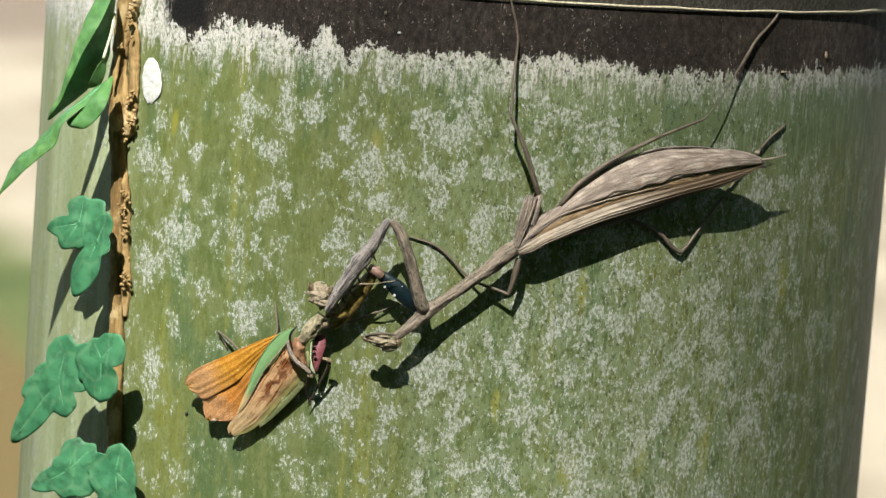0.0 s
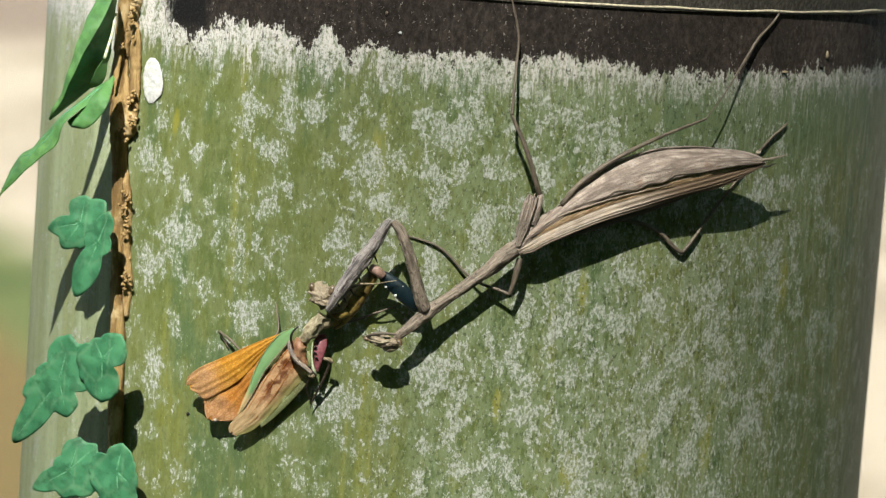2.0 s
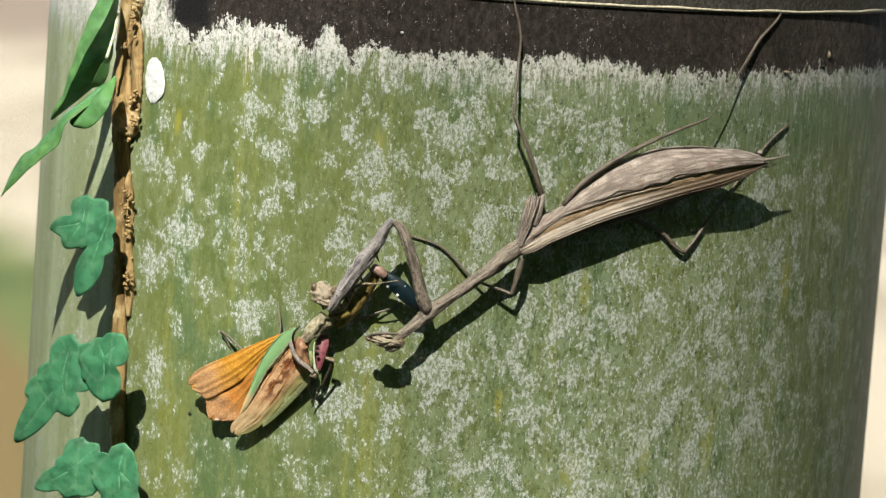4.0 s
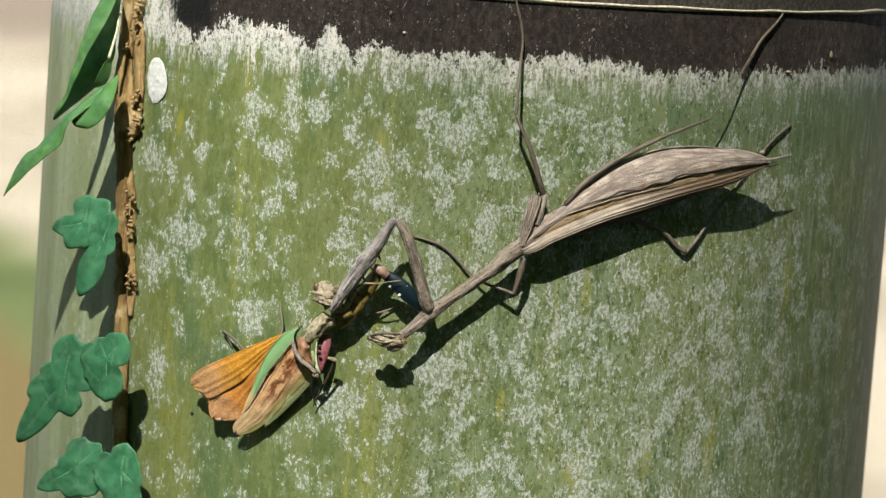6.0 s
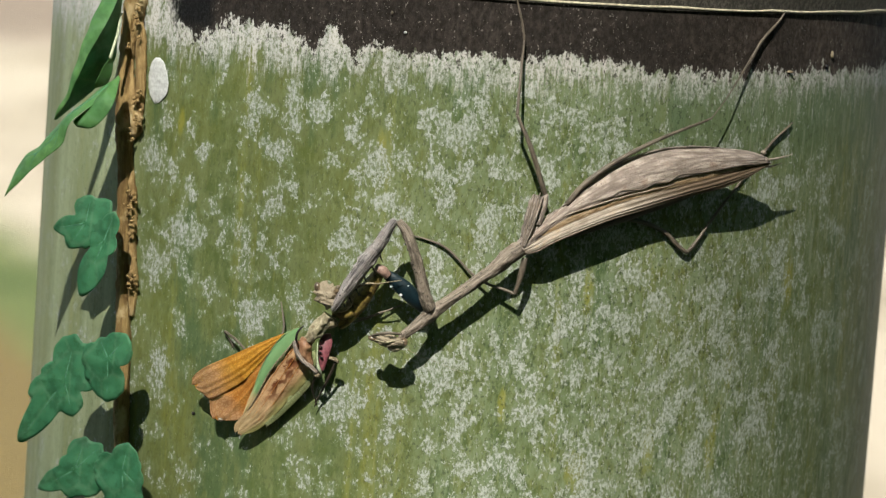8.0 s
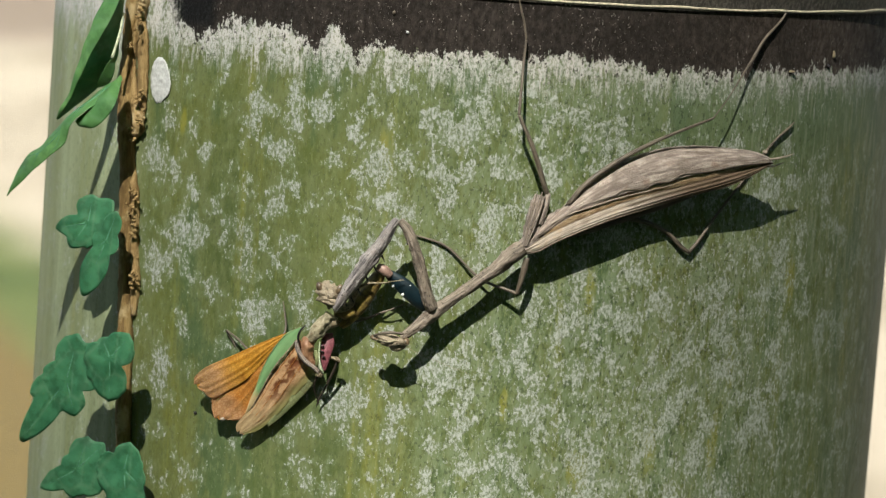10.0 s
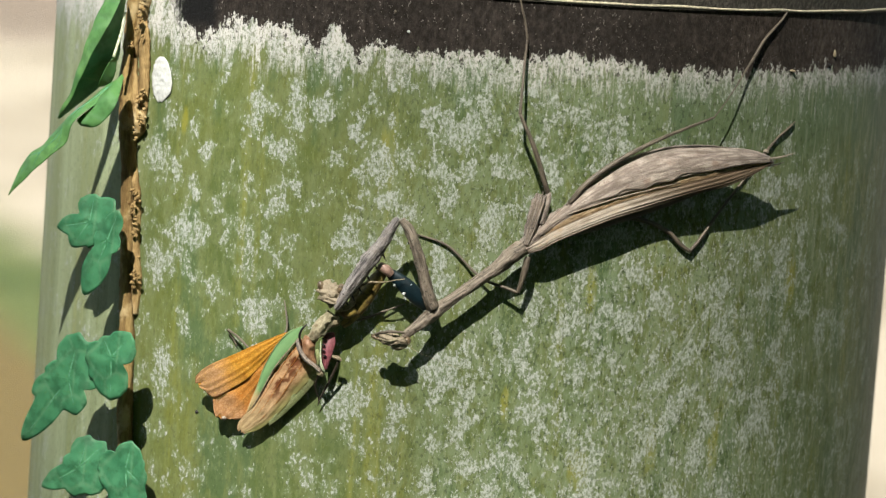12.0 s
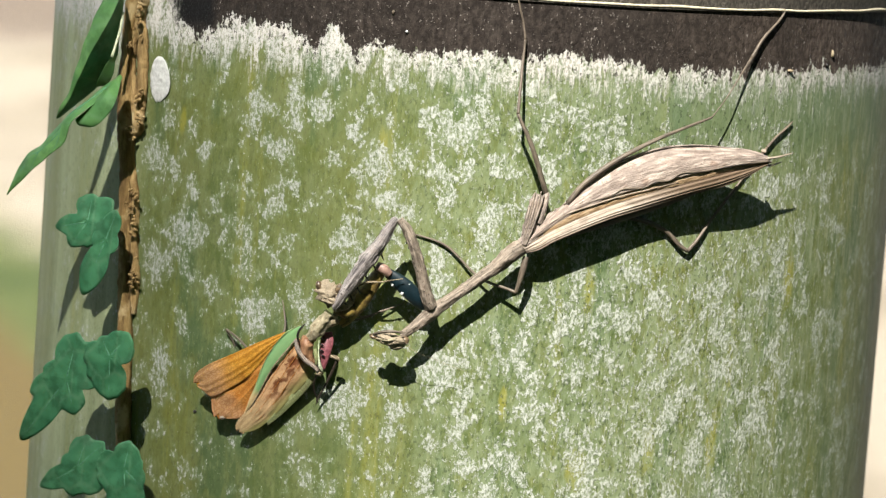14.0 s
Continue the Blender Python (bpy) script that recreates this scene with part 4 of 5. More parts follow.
# ---- the large mantis ----
def build_mantis():
    mantis = thing("mantis", (9.7, -84.8, 12.9), "brown stick-like mantis with wood-grained wings gripping its prey", "mantis")
    # head with two eyes
    head = lump("head", (-11.7, -91.7, -4.2), (2.8, 1.4, 1.0), SCULPTED, mantis, turn=6, rough=0.6, u=28, v=18)
    lump("eye", (-14.7, -91.4, -4.0), (0.85, 0.9, 0.5), EYE_BROWN, head, turn=14)
    lump("eye", (-9.2, -91.6, -4.3), (0.75, 0.85, 0.8), EYE_BROWN, head)
    lump("mouthparts", (-10.4, -91.4, -5.4), (1.5, 0.9, 0.6), SCULPTED, head, turn=-14, rough=0.4)
    limb("cheek", [(-14.0, -92.7, -4.1, 0.12), (-12.5, -93.1, -4.2, 0.2), (-10.7, -93.0, -3.9, 0.14)], THROAT, head, "pale cheek", n=20, seg=8, rough=0.6)
    limb("jaw", [(-13.4, -92.2, -4.9, 0.1), (-11.8, -92.6, -5.1, 0.16), (-10.1, -92.5, -4.8, 0.1)], LIMB, head, n=18, seg=7, rough=0.5)
    limb("brow", [(-14.9, -92.2, -3.4, 0.15), (-13.4, -92.9, -2.8, 0.26), (-11.4, -93.1, -2.6, 0.28), (-9.6, -92.9, -2.7, 0.18)], LIMB, head, n=20, seg=7, rough=0.6)
    limb("antenna", [(-10.1, -92.5, -4.1, 0.054), (-7.2, -91.6, -6.1, 0.036), (-3.3, -90.4, -7.6, 0.027), (2.3, -89.4, -9.6, 0.018)], HAZEL, head, n=24, seg=6)
    # long thorax shield
    limb("pronotum", [(-9.8, -90.8, -3.8, 0.616), (-9.0, -90.9, -2.9, 0.792), (-7.5, -91.0, -1.6, 0.924), (-5.8, -90.5, -0.1, 1.23), (-4.7, -90.6, 1.0, 1.28), (-2.9, -90.5, 2.6, 1.01), (1.6, -90.3, 6.2, 1.01), (5.6, -89.8, 9.5, 1.14), (8.3, -89.9, 12.2, 1.5), (10.2, -89.5, 13.6, 1.32)], FAWN, mantis, n=120, seg=30, flat=0.75, rough=0.1, keel=0.16, ridge=0.16)
    # raised foreleg
    limb("coxa", [(-5.0, -91.1, 1.9, 1.04), (-5.9, -91.6, 3.9, 1.08), (-7.7, -92.6, 9.7, 0.96), (-9.8, -93.0, 15.0, 0.92), (-11.6, -93.0, 17.3, 0.6)], FAWN, mantis, n=90, seg=26, rough=0.1, keel=0.25, ridge=0.25)
    limb("femur", [(-12.1, -93.1, 17.5, 0.462), (-12.8, -93.1, 16.4, 0.756), (-14.8, -92.6, 12.6, 1.13), (-17.5, -91.9, 8.3, 1.34), (-19.7, -91.3, 4.6, 1.13), (-21.5, -90.7, 1.3, 0.672), (-22.1, -90.3, 0.2, 0.378)], LILAC, mantis, n=90, seg=26, flat=0.65, rough=0.1, keel=0.3, ridge=0.28)
    limb("tibia", [(-22.0, -89.9, 0.0, 0.5), (-19.7, -89.2, 0.9, 0.6), (-18.7, -89.5, 3.4, 0.5), (-17.9, -90.2, 4.8, 0.3), (-16.2, -91.2, 5.6, 0.2), (-14.2, -91.7, 5.8, 0.14), (-12.2, -91.9, 6.3, 0.11), (-10.3, -91.8, 6.7, 0.07)], HAZEL, mantis, n=40, seg=12, rough=0.2)
    for bx, by, bz, tx, ty, tz in ((-18.5, -91.1, 4.9, -17.6, -90.1, 3.2), (-19.6, -90.7, 3.2, -18.7, -89.7, 1.6), (-17.0, -91.6, 6.9, -16.2, -90.5, 5.2), (-15.8, -92.0, 9.1, -15.0, -90.9, 7.3), (-20.5, -90.3, 1.8, -19.7, -89.3, 0.5), (-14.5, -92.4, 11.0, -13.8, -91.5, 9.5)):
        limb("spine", [(bx, by, bz, 0.22), ((bx + tx) / 2, (by + ty) / 2, (bz + tz) / 2, 0.15), (tx, ty, tz, 0.03)], BLACK, mantis, n=8, seg=6)
    rng = random.Random(8)
    edge = spline([(-5.9, -91.8, 1.9), (-8.1, -93.0, 9.0), (-10.6, -93.2, 14.6)], 30)
    for k in range(13):
        p = edge[2 + 2 * k]
        lump("tubercle", (p[0] + rng.uniform(-0.1, 0.1), p[1], p[2]), (0.16, 0.2, rng.uniform(0.14, 0.3)), BLACK, mantis, u=7, v=5)
    # second foreleg, its inner face inky blue with white dots
    far = limb("coxa", [(-6.2, -88.8, 1.4, 0.8), (-7.5, -89.5, 2.8, 1.3), (-9.6, -89.9, 4.8, 1.5), (-11.5, -90.0, 6.3, 1.2), (-13.1, -90.0, 7.3, 0.9)], INKY, mantis, "inky blue inner face with white dots", n=40, seg=18, flat=0.6)
    for c, s in (((-12.1, -91.2, 5.4), 0.27), ((-10.3, -91.3, 4.0), 0.27), ((-9.1, -91.3, 5.7), 0.10)):
        lump("white_dot", c, (s, s * 0.7, s), CHALKY, far, u=10, v=8)
    limb("trochanter", [(-12.7, -90.5, 7.1, 0.7), (-13.8, -90.7, 8.0, 0.9), (-15.0, -90.3, 8.5, 0.7)], PINK, mantis, "pink joint of the inner foreleg", n=14, seg=12)
    limb("femur", [(-14.0, -89.5, 8.0, 0.9), (-15.7, -88.6, 5.0, 1.4), (-17.8, -87.6, 1.2, 1.5), (-19.8, -86.8, -1.9, 1.1), (-20.8, -86.4, -3.3, 0.6)], BELLY, mantis, n=30, seg=12, flat=0.7)
    # wing bases and hips
    hip = limb("hip", [(10.6, -89.2, 13.6, 0.9), (11.2, -89.3, 17.2, 1.15), (12.0, -89.1, 20.9, 1.2), (12.5, -88.6, 22.9, 0.9)], WOODY, mantis, n=60, seg=22, flat=0.6, rough=0.15, ridge=0.3)
    for k, (lean, top) in enumerate(((-0.9, 22.0), (-0.5, 23.3), (-0.1, 22.7), (0.35, 23.6), (0.75, 23.0))):
        limb("hip_fibre", [(10.5 + 0.3 * lean, -90.0, 13.9, 0.14), (11.2 + 0.8 * lean, -90.2, 17.4, 0.2), (11.9 + 1.05 * lean, -90.0, 20.6, 0.2), (12.4 + 1.2 * lean, -89.3, top, 0.1)], FAWN if k % 2 else WOODY, hip, n=30, seg=8, rough=0.4)
    limb("hip", [(12.5, -88.8, 17.9, 0.8), (13.6, -88.5, 21.2, 0.6), (13.9, -88.0, 23.3, 0.45)], WOODY, mantis, n=40, seg=16, rough=0.15, ridge=0.3)
    limb("thorax", [(9.6, -89.2, 12.9, 1.2), (11.9, -88.7, 15.2, 1.6), (15.2, -87.6, 17.9, 1.8), (19.5, -86.4, 20.4, 1.8)], WOODY, mantis, n=50, seg=22, flat=0.6, rough=0.15, ridge=0.25)
    # abdomen under the wings
    limb("abdomen", [(13.9, -87.8, 15.8, 1.5), (19.6, -86.0, 18.2, 2.3), (27.4, -83.2, 21.4, 2.8), (36.3, -80.4, 24.7, 2.6), (45.4, -77.0, 27.9, 1.7), (52.5, -74.0, 30.0, 0.6)], SHADY, mantis, n=60, seg=20, flat=0.7)
    # upper wing: broad, pale, arched
    blade("forewing", [(10.4, -89.3, 14.6), (13.7, -89.1, 18.2), (16.9, -88.1, 21.5), (19.7, -87.3, 24.0), (23.0, -86.1, 26.9), (25.9, -85.0, 29.1), (29.8, -83.6, 30.9), (34.3, -82.5, 32.2), (39.3, -80.7, 32.7), (44.5, -78.7, 32.6), (49.3, -76.5, 32.3), (53.1, -74.1, 31.2), (54.3, -73.6, 29.9)],
          [(10.4, -89.7, 13.9), (14.8, -89.3, 17.1), (19.7, -88.5, 20.6), (25.3, -87.1, 23.2), (31.2, -85.4, 25.2), (37.1, -83.5, 27.1), (42.2, -81.5, 28.4), (48.4, -78.3, 29.6), (53.1, -74.7, 30.1), (54.3, -73.6, 29.8)],
          WINGTOP, mantis, "pale fawn forewing with fine grain", n=90, m=24, bulge=0.7, thick=0.3, ripple=0.3, freq=0.3)
    # lower wing: an ochre field under the scalloped fold, then pale ribs along the edge
    ribs = [(9.9, -89.7, 13.0), (12.9, -89.4, 15.2), (16.0, -89.0, 17.2), (24.2, -87.2, 21.2), (32.3, -84.7, 24.2), (41.3, -81.3, 26.9), (47.5, -77.9, 28.6), (54.0, -73.7, 30.0)]
    lower = blade("forewing", [(9.8, -89.7, 13.5), (11.4, -89.3, 15.2), (16.1, -88.7, 19.3), (22.4, -87.5, 22.2), (28.2, -85.6, 24.6), (35.4, -83.6, 26.7), (41.4, -81.2, 28.4), (47.4, -78.0, 29.5), (54.0, -73.8, 30.2)],
                  ribs, WINGSIDE, mantis, "ochre forewing field with pitted veins", n=90, m=14, bulge=0.2, thick=0.3, ripple=0.25, freq=0.5)
    blade("wing_margin", ribs, [(10.0, -89.5, 12.3), (13.1, -89.9, 13.2), (16.1, -89.9, 15.1), (24.3, -88.0, 18.9), (30.9, -85.1, 21.1), (39.5, -81.6, 23.9), (45.3, -78.9, 25.5), (49.7, -76.8, 27.4), (54.0, -73.9, 29.9)],
          WINGRIB, lower, "pale ribbed margin of the forewing", n=90, m=26, bulge=0.5, thick=0.3, pleat=0.09, pleats=4)
    limb("wing_vein", [(10.1, -90.0, 13.4, 0.12), (11.4, -89.7, 14.9, 0.15), (16.1, -89.2, 19.1, 0.16), (22.4, -88.0, 21.8, 0.14), (27.2, -86.6, 23.5, 0.11), (32.2, -85.1, 24.9, 0.08), (37.1, -83.4, 26.3, 0.05)], WINGEDGE, lower, n=60, seg=8, rough=0.3)
    limb("wing_vein", [(10.6, -90.0, 13.3, 0.1), (16.1, -89.3, 16.3, 0.13), (24.2, -87.1, 20.2, 0.12), (32.4, -84.5, 23.3, 0.08), (39.3, -82.2, 25.8, 0.04)], WINGEDGE, lower, n=60, seg=8, rough=0.3)
    limb("wing_fold", [(21.3, -88.3, 22.1, 0.06), (23.5, -87.8, 22.9, 0.12), (25.5, -87.2, 23.6, 0.15), (26.9, -86.8, 24.6, 0.12), (28.7, -86.2, 24.9, 0.16), (30.7, -85.6, 25.0, 0.12), (32.9, -85.1, 26.2, 0.14), (35.4, -84.3, 26.6, 0.17), (37.5, -83.5, 27.9, 0.12), (41.2, -81.9, 28.3, 0.16), (45.0, -79.8, 29.1, 0.13), (49.4, -77.5, 29.8, 0.13), (53.6, -74.4, 30.2, 0.1)], LIMB, mantis, "dark scalloped fold between the wings", n=90, seg=9, rough=0.5)
    # this rim also draws the shadow line of the hind leg along the edge
    limb("wing_edge", [(16.9, -88.5, 21.4, 0.12), (19.7, -87.6, 24.0, 0.18), (23.0, -86.4, 26.9, 0.2), (26.4, -85.2, 29.3, 0.22), (30.3, -83.8, 31.0, 0.2), (34.8, -82.6, 32.3, 0.18), (40.9, -80.4, 32.8, 0.14), (48.2, -77.1, 32.3, 0.1)], WOODY, mantis, n=70, seg=10, rough=0.4)
    lump("wing_tip", (52.5, -74.9, 32.0), (0.45, 0.25, 0.35), WINGEDGE, mantis, "whitish frayed wing tip", turn=14, rough=0.6)
    limb("cercus", [(53.2, -74.6, 30.7, 0.25), (55.4, -72.6, 30.9, 0.22), (58.3, -70.0, 31.6, 0.06)], WINGEDGE, mantis, n=12, seg=7)
    limb("cercus", [(52.7, -74.4, 29.4, 0.25), (54.5, -72.6, 29.4, 0.2), (56.3, -70.9, 29.9, 0.06)], HAZEL, mantis, n=12, seg=7)
    # legs
    def leg(fem, tib, tar):
        f = limb("leg", fem, LIMB, mantis, n=30, seg=9, rough=0.15)
        limb("shin", tib, LIMB, f, n=30, seg=8, rough=0.15)
        limb("foot", tar, LIMB, f, n=20, seg=7, rough=0.2)
    leg([(13.9, -87.8, 22.7, 0.45), (12.9, -88.8, 25.2, 0.5), (10.5, -90.1, 31.5, 0.42), (7.7, -89.9, 36.9, 0.3)],
        [(7.7, -89.9, 36.9, 0.3), (7.8, -88.5, 41.2, 0.26), (7.9, -86.9, 45.6, 0.25), (8.1, -85.7, 49.7, 0.24)],
        [(8.1, -85.7, 49.7, 0.24), (7.5, -85.4, 52.6, 0.2), (6.8, -85.4, 55.0, 0.17), (6.1, -85.4, 57.7, 0.14)])
    leg([(17.6, -88.2, 21.6, 0.5), (20.1, -87.8, 25.1, 0.5), (25.0, -86.5, 29.2, 0.46), (32.6, -83.7, 33.6, 0.36), (42.4, -79.0, 37.8, 0.22)],
        [(42.4, -79.0, 37.8, 0.12), (45.0, -76.4, 41.4, 0.11), (47.2, -73.6, 45.0, 0.15), (49.2, -71.0, 48.2, 0.28)],
        [(49.2, -71.0, 48.2, 0.34), (51.3, -69.0, 51.9, 0.28), (54.1, -66.4, 55.1, 0.22), (55.1, -65.6, 57.0, 0.18), (54.3, -66.2, 57.4, 0.1)])
    leg([(24.8, -82.7, 19.4, 0.5), (31.0, -80.3, 18.7, 0.46), (35.7, -78.3, 16.8, 0.42), (38.6, -77.2, 14.2, 0.4), (40.2, -76.3, 13.1, 0.36)],
        [(40.2, -76.3, 13.1, 0.36), (41.9, -75.3, 15.2, 0.32), (44.5, -73.4, 19.2, 0.26), (49.3, -70.0, 25.9, 0.24), (53.8, -66.8, 31.9, 0.25)],
        [(53.8, -66.9, 31.9, 0.26), (55.4, -65.4, 33.7, 0.24), (57.3, -63.8, 35.4, 0.22), (58.5, -62.6, 36.6, 0.12)])
    leg([(11.0, -88.9, 11.8, 0.552), (10.7, -89.1, 9.8, 0.595), (10.2, -88.8, 7.3, 0.468), (9.7, -88.4, 5.2, 0.357)],
        [(9.7, -88.4, 5.2, 0.34), (7.7, -88.0, 5.8, 0.289), (4.6, -87.5, 6.6, 0.255), (1.9, -86.7, 8.0, 0.238), (-0.7, -86.2, 10.3, 0.221)],
        [(-0.7, -86.2, 10.3, 0.26), (-2.8, -85.9, 12.0, 0.24), (-5.4, -85.7, 13.1, 0.2), (-8.9, -85.3, 13.8, 0.14)])
    return mantis


# ---- the captured mantis ----
def build_prey():
    prey = thing("small_mantis", (-27.8, -80.8, -7.8), "captured smaller mantis with spread orange and green wings", "mantis")
    blade("hindwing", [(-30.0, -85.4, -5.1), (-31.4, -85.1, -5.7), (-35.4, -83.6, -7.9), (-40.1, -81.2, -10.8), (-44.6, -78.4, -13.6), (-46.7, -76.8, -15.7), (-46.9, -76.5, -17.1)],
          [(-30.0, -85.2, -6.0), (-32.6, -84.4, -8.7), (-36.7, -82.3, -14.3), (-40.2, -80.3, -17.3), (-43.3, -78.5, -19.4), (-44.6, -77.6, -19.2), (-45.7, -77.2, -18.2)],
          ORANGE, prey, "orange fan-shaped hindwing", n=60, m=30, bulge=0.4, thick=0.1, ripple=0.25, freq=0.3, jag=1.2, pleat=0.06, pleats=4)
    blade("hindwing", [(-30.2, -84.5, -6.3), (-32.9, -83.9, -8.0), (-36.6, -82.0, -13.3), (-40.2, -79.9, -16.5), (-43.4, -78.2, -18.7), (-43.4, -78.0, -21.1), (-42.7, -78.2, -22.7)],
          [(-29.9, -84.6, -6.8), (-32.4, -83.4, -12.0), (-34.5, -82.1, -16.4), (-36.0, -81.1, -19.4), (-37.5, -80.3, -22.1), (-39.1, -79.6, -23.2), (-41.2, -78.7, -23.2)],
          RUST, prey, "rusty orange hindwing, creased and torn", n=60, m=30, bulge=0.42, thick=0.1, ripple=0.3, freq=0.4, jag=1.2, pleat=0.06, pleats=3)
    lump("torn_edge", (-41.3, -78.9, -23.0), (0.5, 0.2, 0.32), WINGEDGE, prey, "whitish torn wing margin", turn=-12, rough=0.7, u=14, v=10)
    limb("wing_fold", [(-30.6, -84.0, -8.7, 0.1), (-35.2, -82.2, -13.8, 0.1), (-38.4, -80.7, -16.5, 0.11), (-42.8, -78.7, -19.7, 0.07)], BELLY, prey, "dark crease between the hindwings", n=30, seg=7, rough=0.4)
    # green leading edge and tan membrane of the forewing
    blade("forewing", [(-28.0, -86.3, -3.9), (-30.5, -85.7, -5.3), (-32.8, -84.6, -8.6), (-34.6, -83.4, -12.6), (-35.5, -82.5, -15.9), (-36.5, -81.6, -18.7), (-37.3, -80.8, -21.5)],
          [(-27.9, -86.3, -4.0), (-28.7, -85.9, -6.8), (-31.1, -84.8, -10.3), (-33.3, -83.6, -14.0), (-34.9, -82.5, -17.4), (-36.1, -81.5, -20.0), (-37.3, -80.7, -21.7)],
          GREENWING, prey, "leaf green leading edge of the forewing", n=44, m=10, bulge=0.25, thick=0.15)
    limb("wing_vein", [(-28.0, -86.4, -3.7, 0.05), (-30.6, -85.8, -5.6, 0.06), (-32.5, -85.0, -8.1, 0.06), (-33.9, -84.1, -11.0, 0.06), (-34.8, -83.3, -13.8, 0.06), (-35.5, -82.5, -16.5, 0.06), (-36.7, -81.3, -20.5, 0.05)], PALEGREEN, prey, n=40, seg=7)
    limb("wing_vein", [(-28.5, -86.3, -6.2, 0.14), (-30.2, -85.6, -8.7, 0.15), (-31.8, -84.9, -11.0, 0.15), (-33.2, -83.9, -13.6, 0.14), (-34.4, -83.0, -16.4, 0.13), (-36.1, -81.6, -20.1, 0.1)], HAZEL, prey, n=40, seg=7)
    blade("forewing", [(-28.2, -85.9, -6.1), (-30.5, -84.9, -9.8), (-32.8, -83.6, -13.8), (-34.6, -82.5, -17.4), (-36.1, -81.5, -20.3), (-37.6, -80.7, -21.9), (-38.7, -80.2, -23.6), (-38.6, -80.1, -24.7)],
          [(-25.4, -85.4, -10.0), (-25.1, -85.2, -12.1), (-26.6, -84.4, -14.6), (-29.0, -83.1, -17.7), (-31.3, -82.2, -20.8), (-33.4, -81.4, -23.1), (-35.3, -80.9, -24.6), (-37.1, -80.5, -25.2)],
          SMOKY, prey, "tan translucent forewing membrane with brown blotches", n=60, m=28, bulge=0.45, thick=0.1, ripple=0.25, freq=0.6, jag=0.9, pleat=0.03, pleats=5)
    blade("hind_margin", [(-25.7, -85.7, -8.5), (-25.2, -85.5, -11.0), (-26.7, -84.6, -13.9), (-29.0, -83.3, -17.0), (-31.3, -82.4, -20.2), (-33.1, -81.7, -22.6)],
          [(-24.8, -85.5, -10.0), (-24.5, -85.0, -12.9), (-26.0, -84.1, -15.5), (-28.3, -82.9, -18.5), (-30.8, -81.9, -21.4), (-32.9, -81.5, -23.3)],
          PALEGREEN, prey, "pale green margin of the second forewing", n=40, m=8, bulge=0.06, thick=0.08)
    # veins that fan out over the membranes
    for a, b, cuts, lift, dark in (
            ([(-28.2, -86.0, -5.9), (-32.0, -84.3, -11.4), (-34.8, -82.4, -17.3), (-37.6, -80.7, -22.8)], [(-25.6, -85.4, -9.9), (-27.6, -84.2, -14.8), (-30.6, -82.5, -19.8), (-34.8, -80.9, -24.2)], (0.16, 0.42, 0.7), 0.5, RUST),
            ([(-28.9, -84.9, -5.1), (-36.7, -82.5, -8.8), (-44.3, -78.1, -14.5), (-46.3, -76.6, -16.3)], [(-29.1, -84.4, -6.5), (-35.2, -81.9, -13.6), (-41.1, -79.4, -18.3), (-43.9, -77.8, -19.5)], (0.2, 0.45, 0.72), 0.40, RUST),
            ([(-29.1, -83.7, -6.8), (-35.2, -81.5, -14.1), (-41.1, -78.9, -18.8), (-42.6, -78.2, -21.0)], [(-28.7, -83.9, -6.9), (-33.1, -81.9, -16.3), (-36.7, -80.1, -21.8), (-39.6, -79.2, -23.0)], (0.3, 0.65), 0.40, RUST)):
        pa, pb = spline(a, 12), spline(b, 12)
        for f in cuts:
            c = pa * (1 - f) + pb * f
            rows = [(*(Vector(p) + away(p) * (lift * math.sin(math.pi * f) + 0.12 * noise.noise(Vector(p) * 0.6))), 0.06 - 0.004 * k) for k, p in enumerate(c[1:11])]
            limb("wing_vein", rows, dark, prey, n=24, seg=6, rough=0.4)
    limb("flank", [(-26.4, -86.5, -5.7, 1.0), (-26.7, -86.6, -7.2, 1.2), (-26.2, -86.4, -9.3, 0.9), (-25.3, -86.2, -10.6, 0.5)], CREASE, prey, n=24, seg=14, rough=0.3)
    limb("thorax", [(-22.8, -87.9, -1.0, 0.9), (-23.9, -87.8, -2.7, 1.15), (-25.0, -87.5, -4.2, 1.2), (-26.2, -86.8, -5.9, 0.8)], THROAT, prey, n=50, seg=22, rough=0.3, ridge=0.5)
    limb("collar", [(-27.1, -87.5, -3.3, 0.12), (-28.0, -87.6, -4.4, 0.2), (-28.3, -87.4, -5.7, 0.22), (-27.9, -87.1, -6.9, 0.12)], BLACK, prey, n=18, seg=7)
    # head and chewed neck
    head = lump("head", (-23.3, -89.2, 2.8), (1.9, 1.4, 1.9), SCULPTED, prey, turn=-20, rough=0.8, u=28, v=20)
    lump("eye", (-25.0, -89.4, 4.0), (0.65, 0.7, 0.95), EYE_BROWN, head, turn=-15)
    lump("face", (-22.5, -90.2, 1.5), (1.8, 0.7, 0.7), SCULPTED, head, turn=14, rough=0.9, u=24, v=16)
    lump("eye", (-21.5, -89.9, 3.9), (0.6, 0.6, 0.9), EYE_BROWN, head, turn=20)
    limb("neck", [(-21.9, -87.3, 0.2, 1.1), (-20.1, -87.7, -0.2, 1.5), (-18.7, -87.6, 0.3, 1.2)], BELLY, prey, "yellow brown chewed neck", n=16, seg=12, rough=0.5)
    lump("throat", (-22.6, -87.1, -2.5), (1.5, 1.2, 1.0), HAZEL, prey, rough=0.4)
    lump("white_tissue", (-22.1, -87.1, -2.9), (0.5, 0.35, 0.4), SILK, prey, rough=0.5)
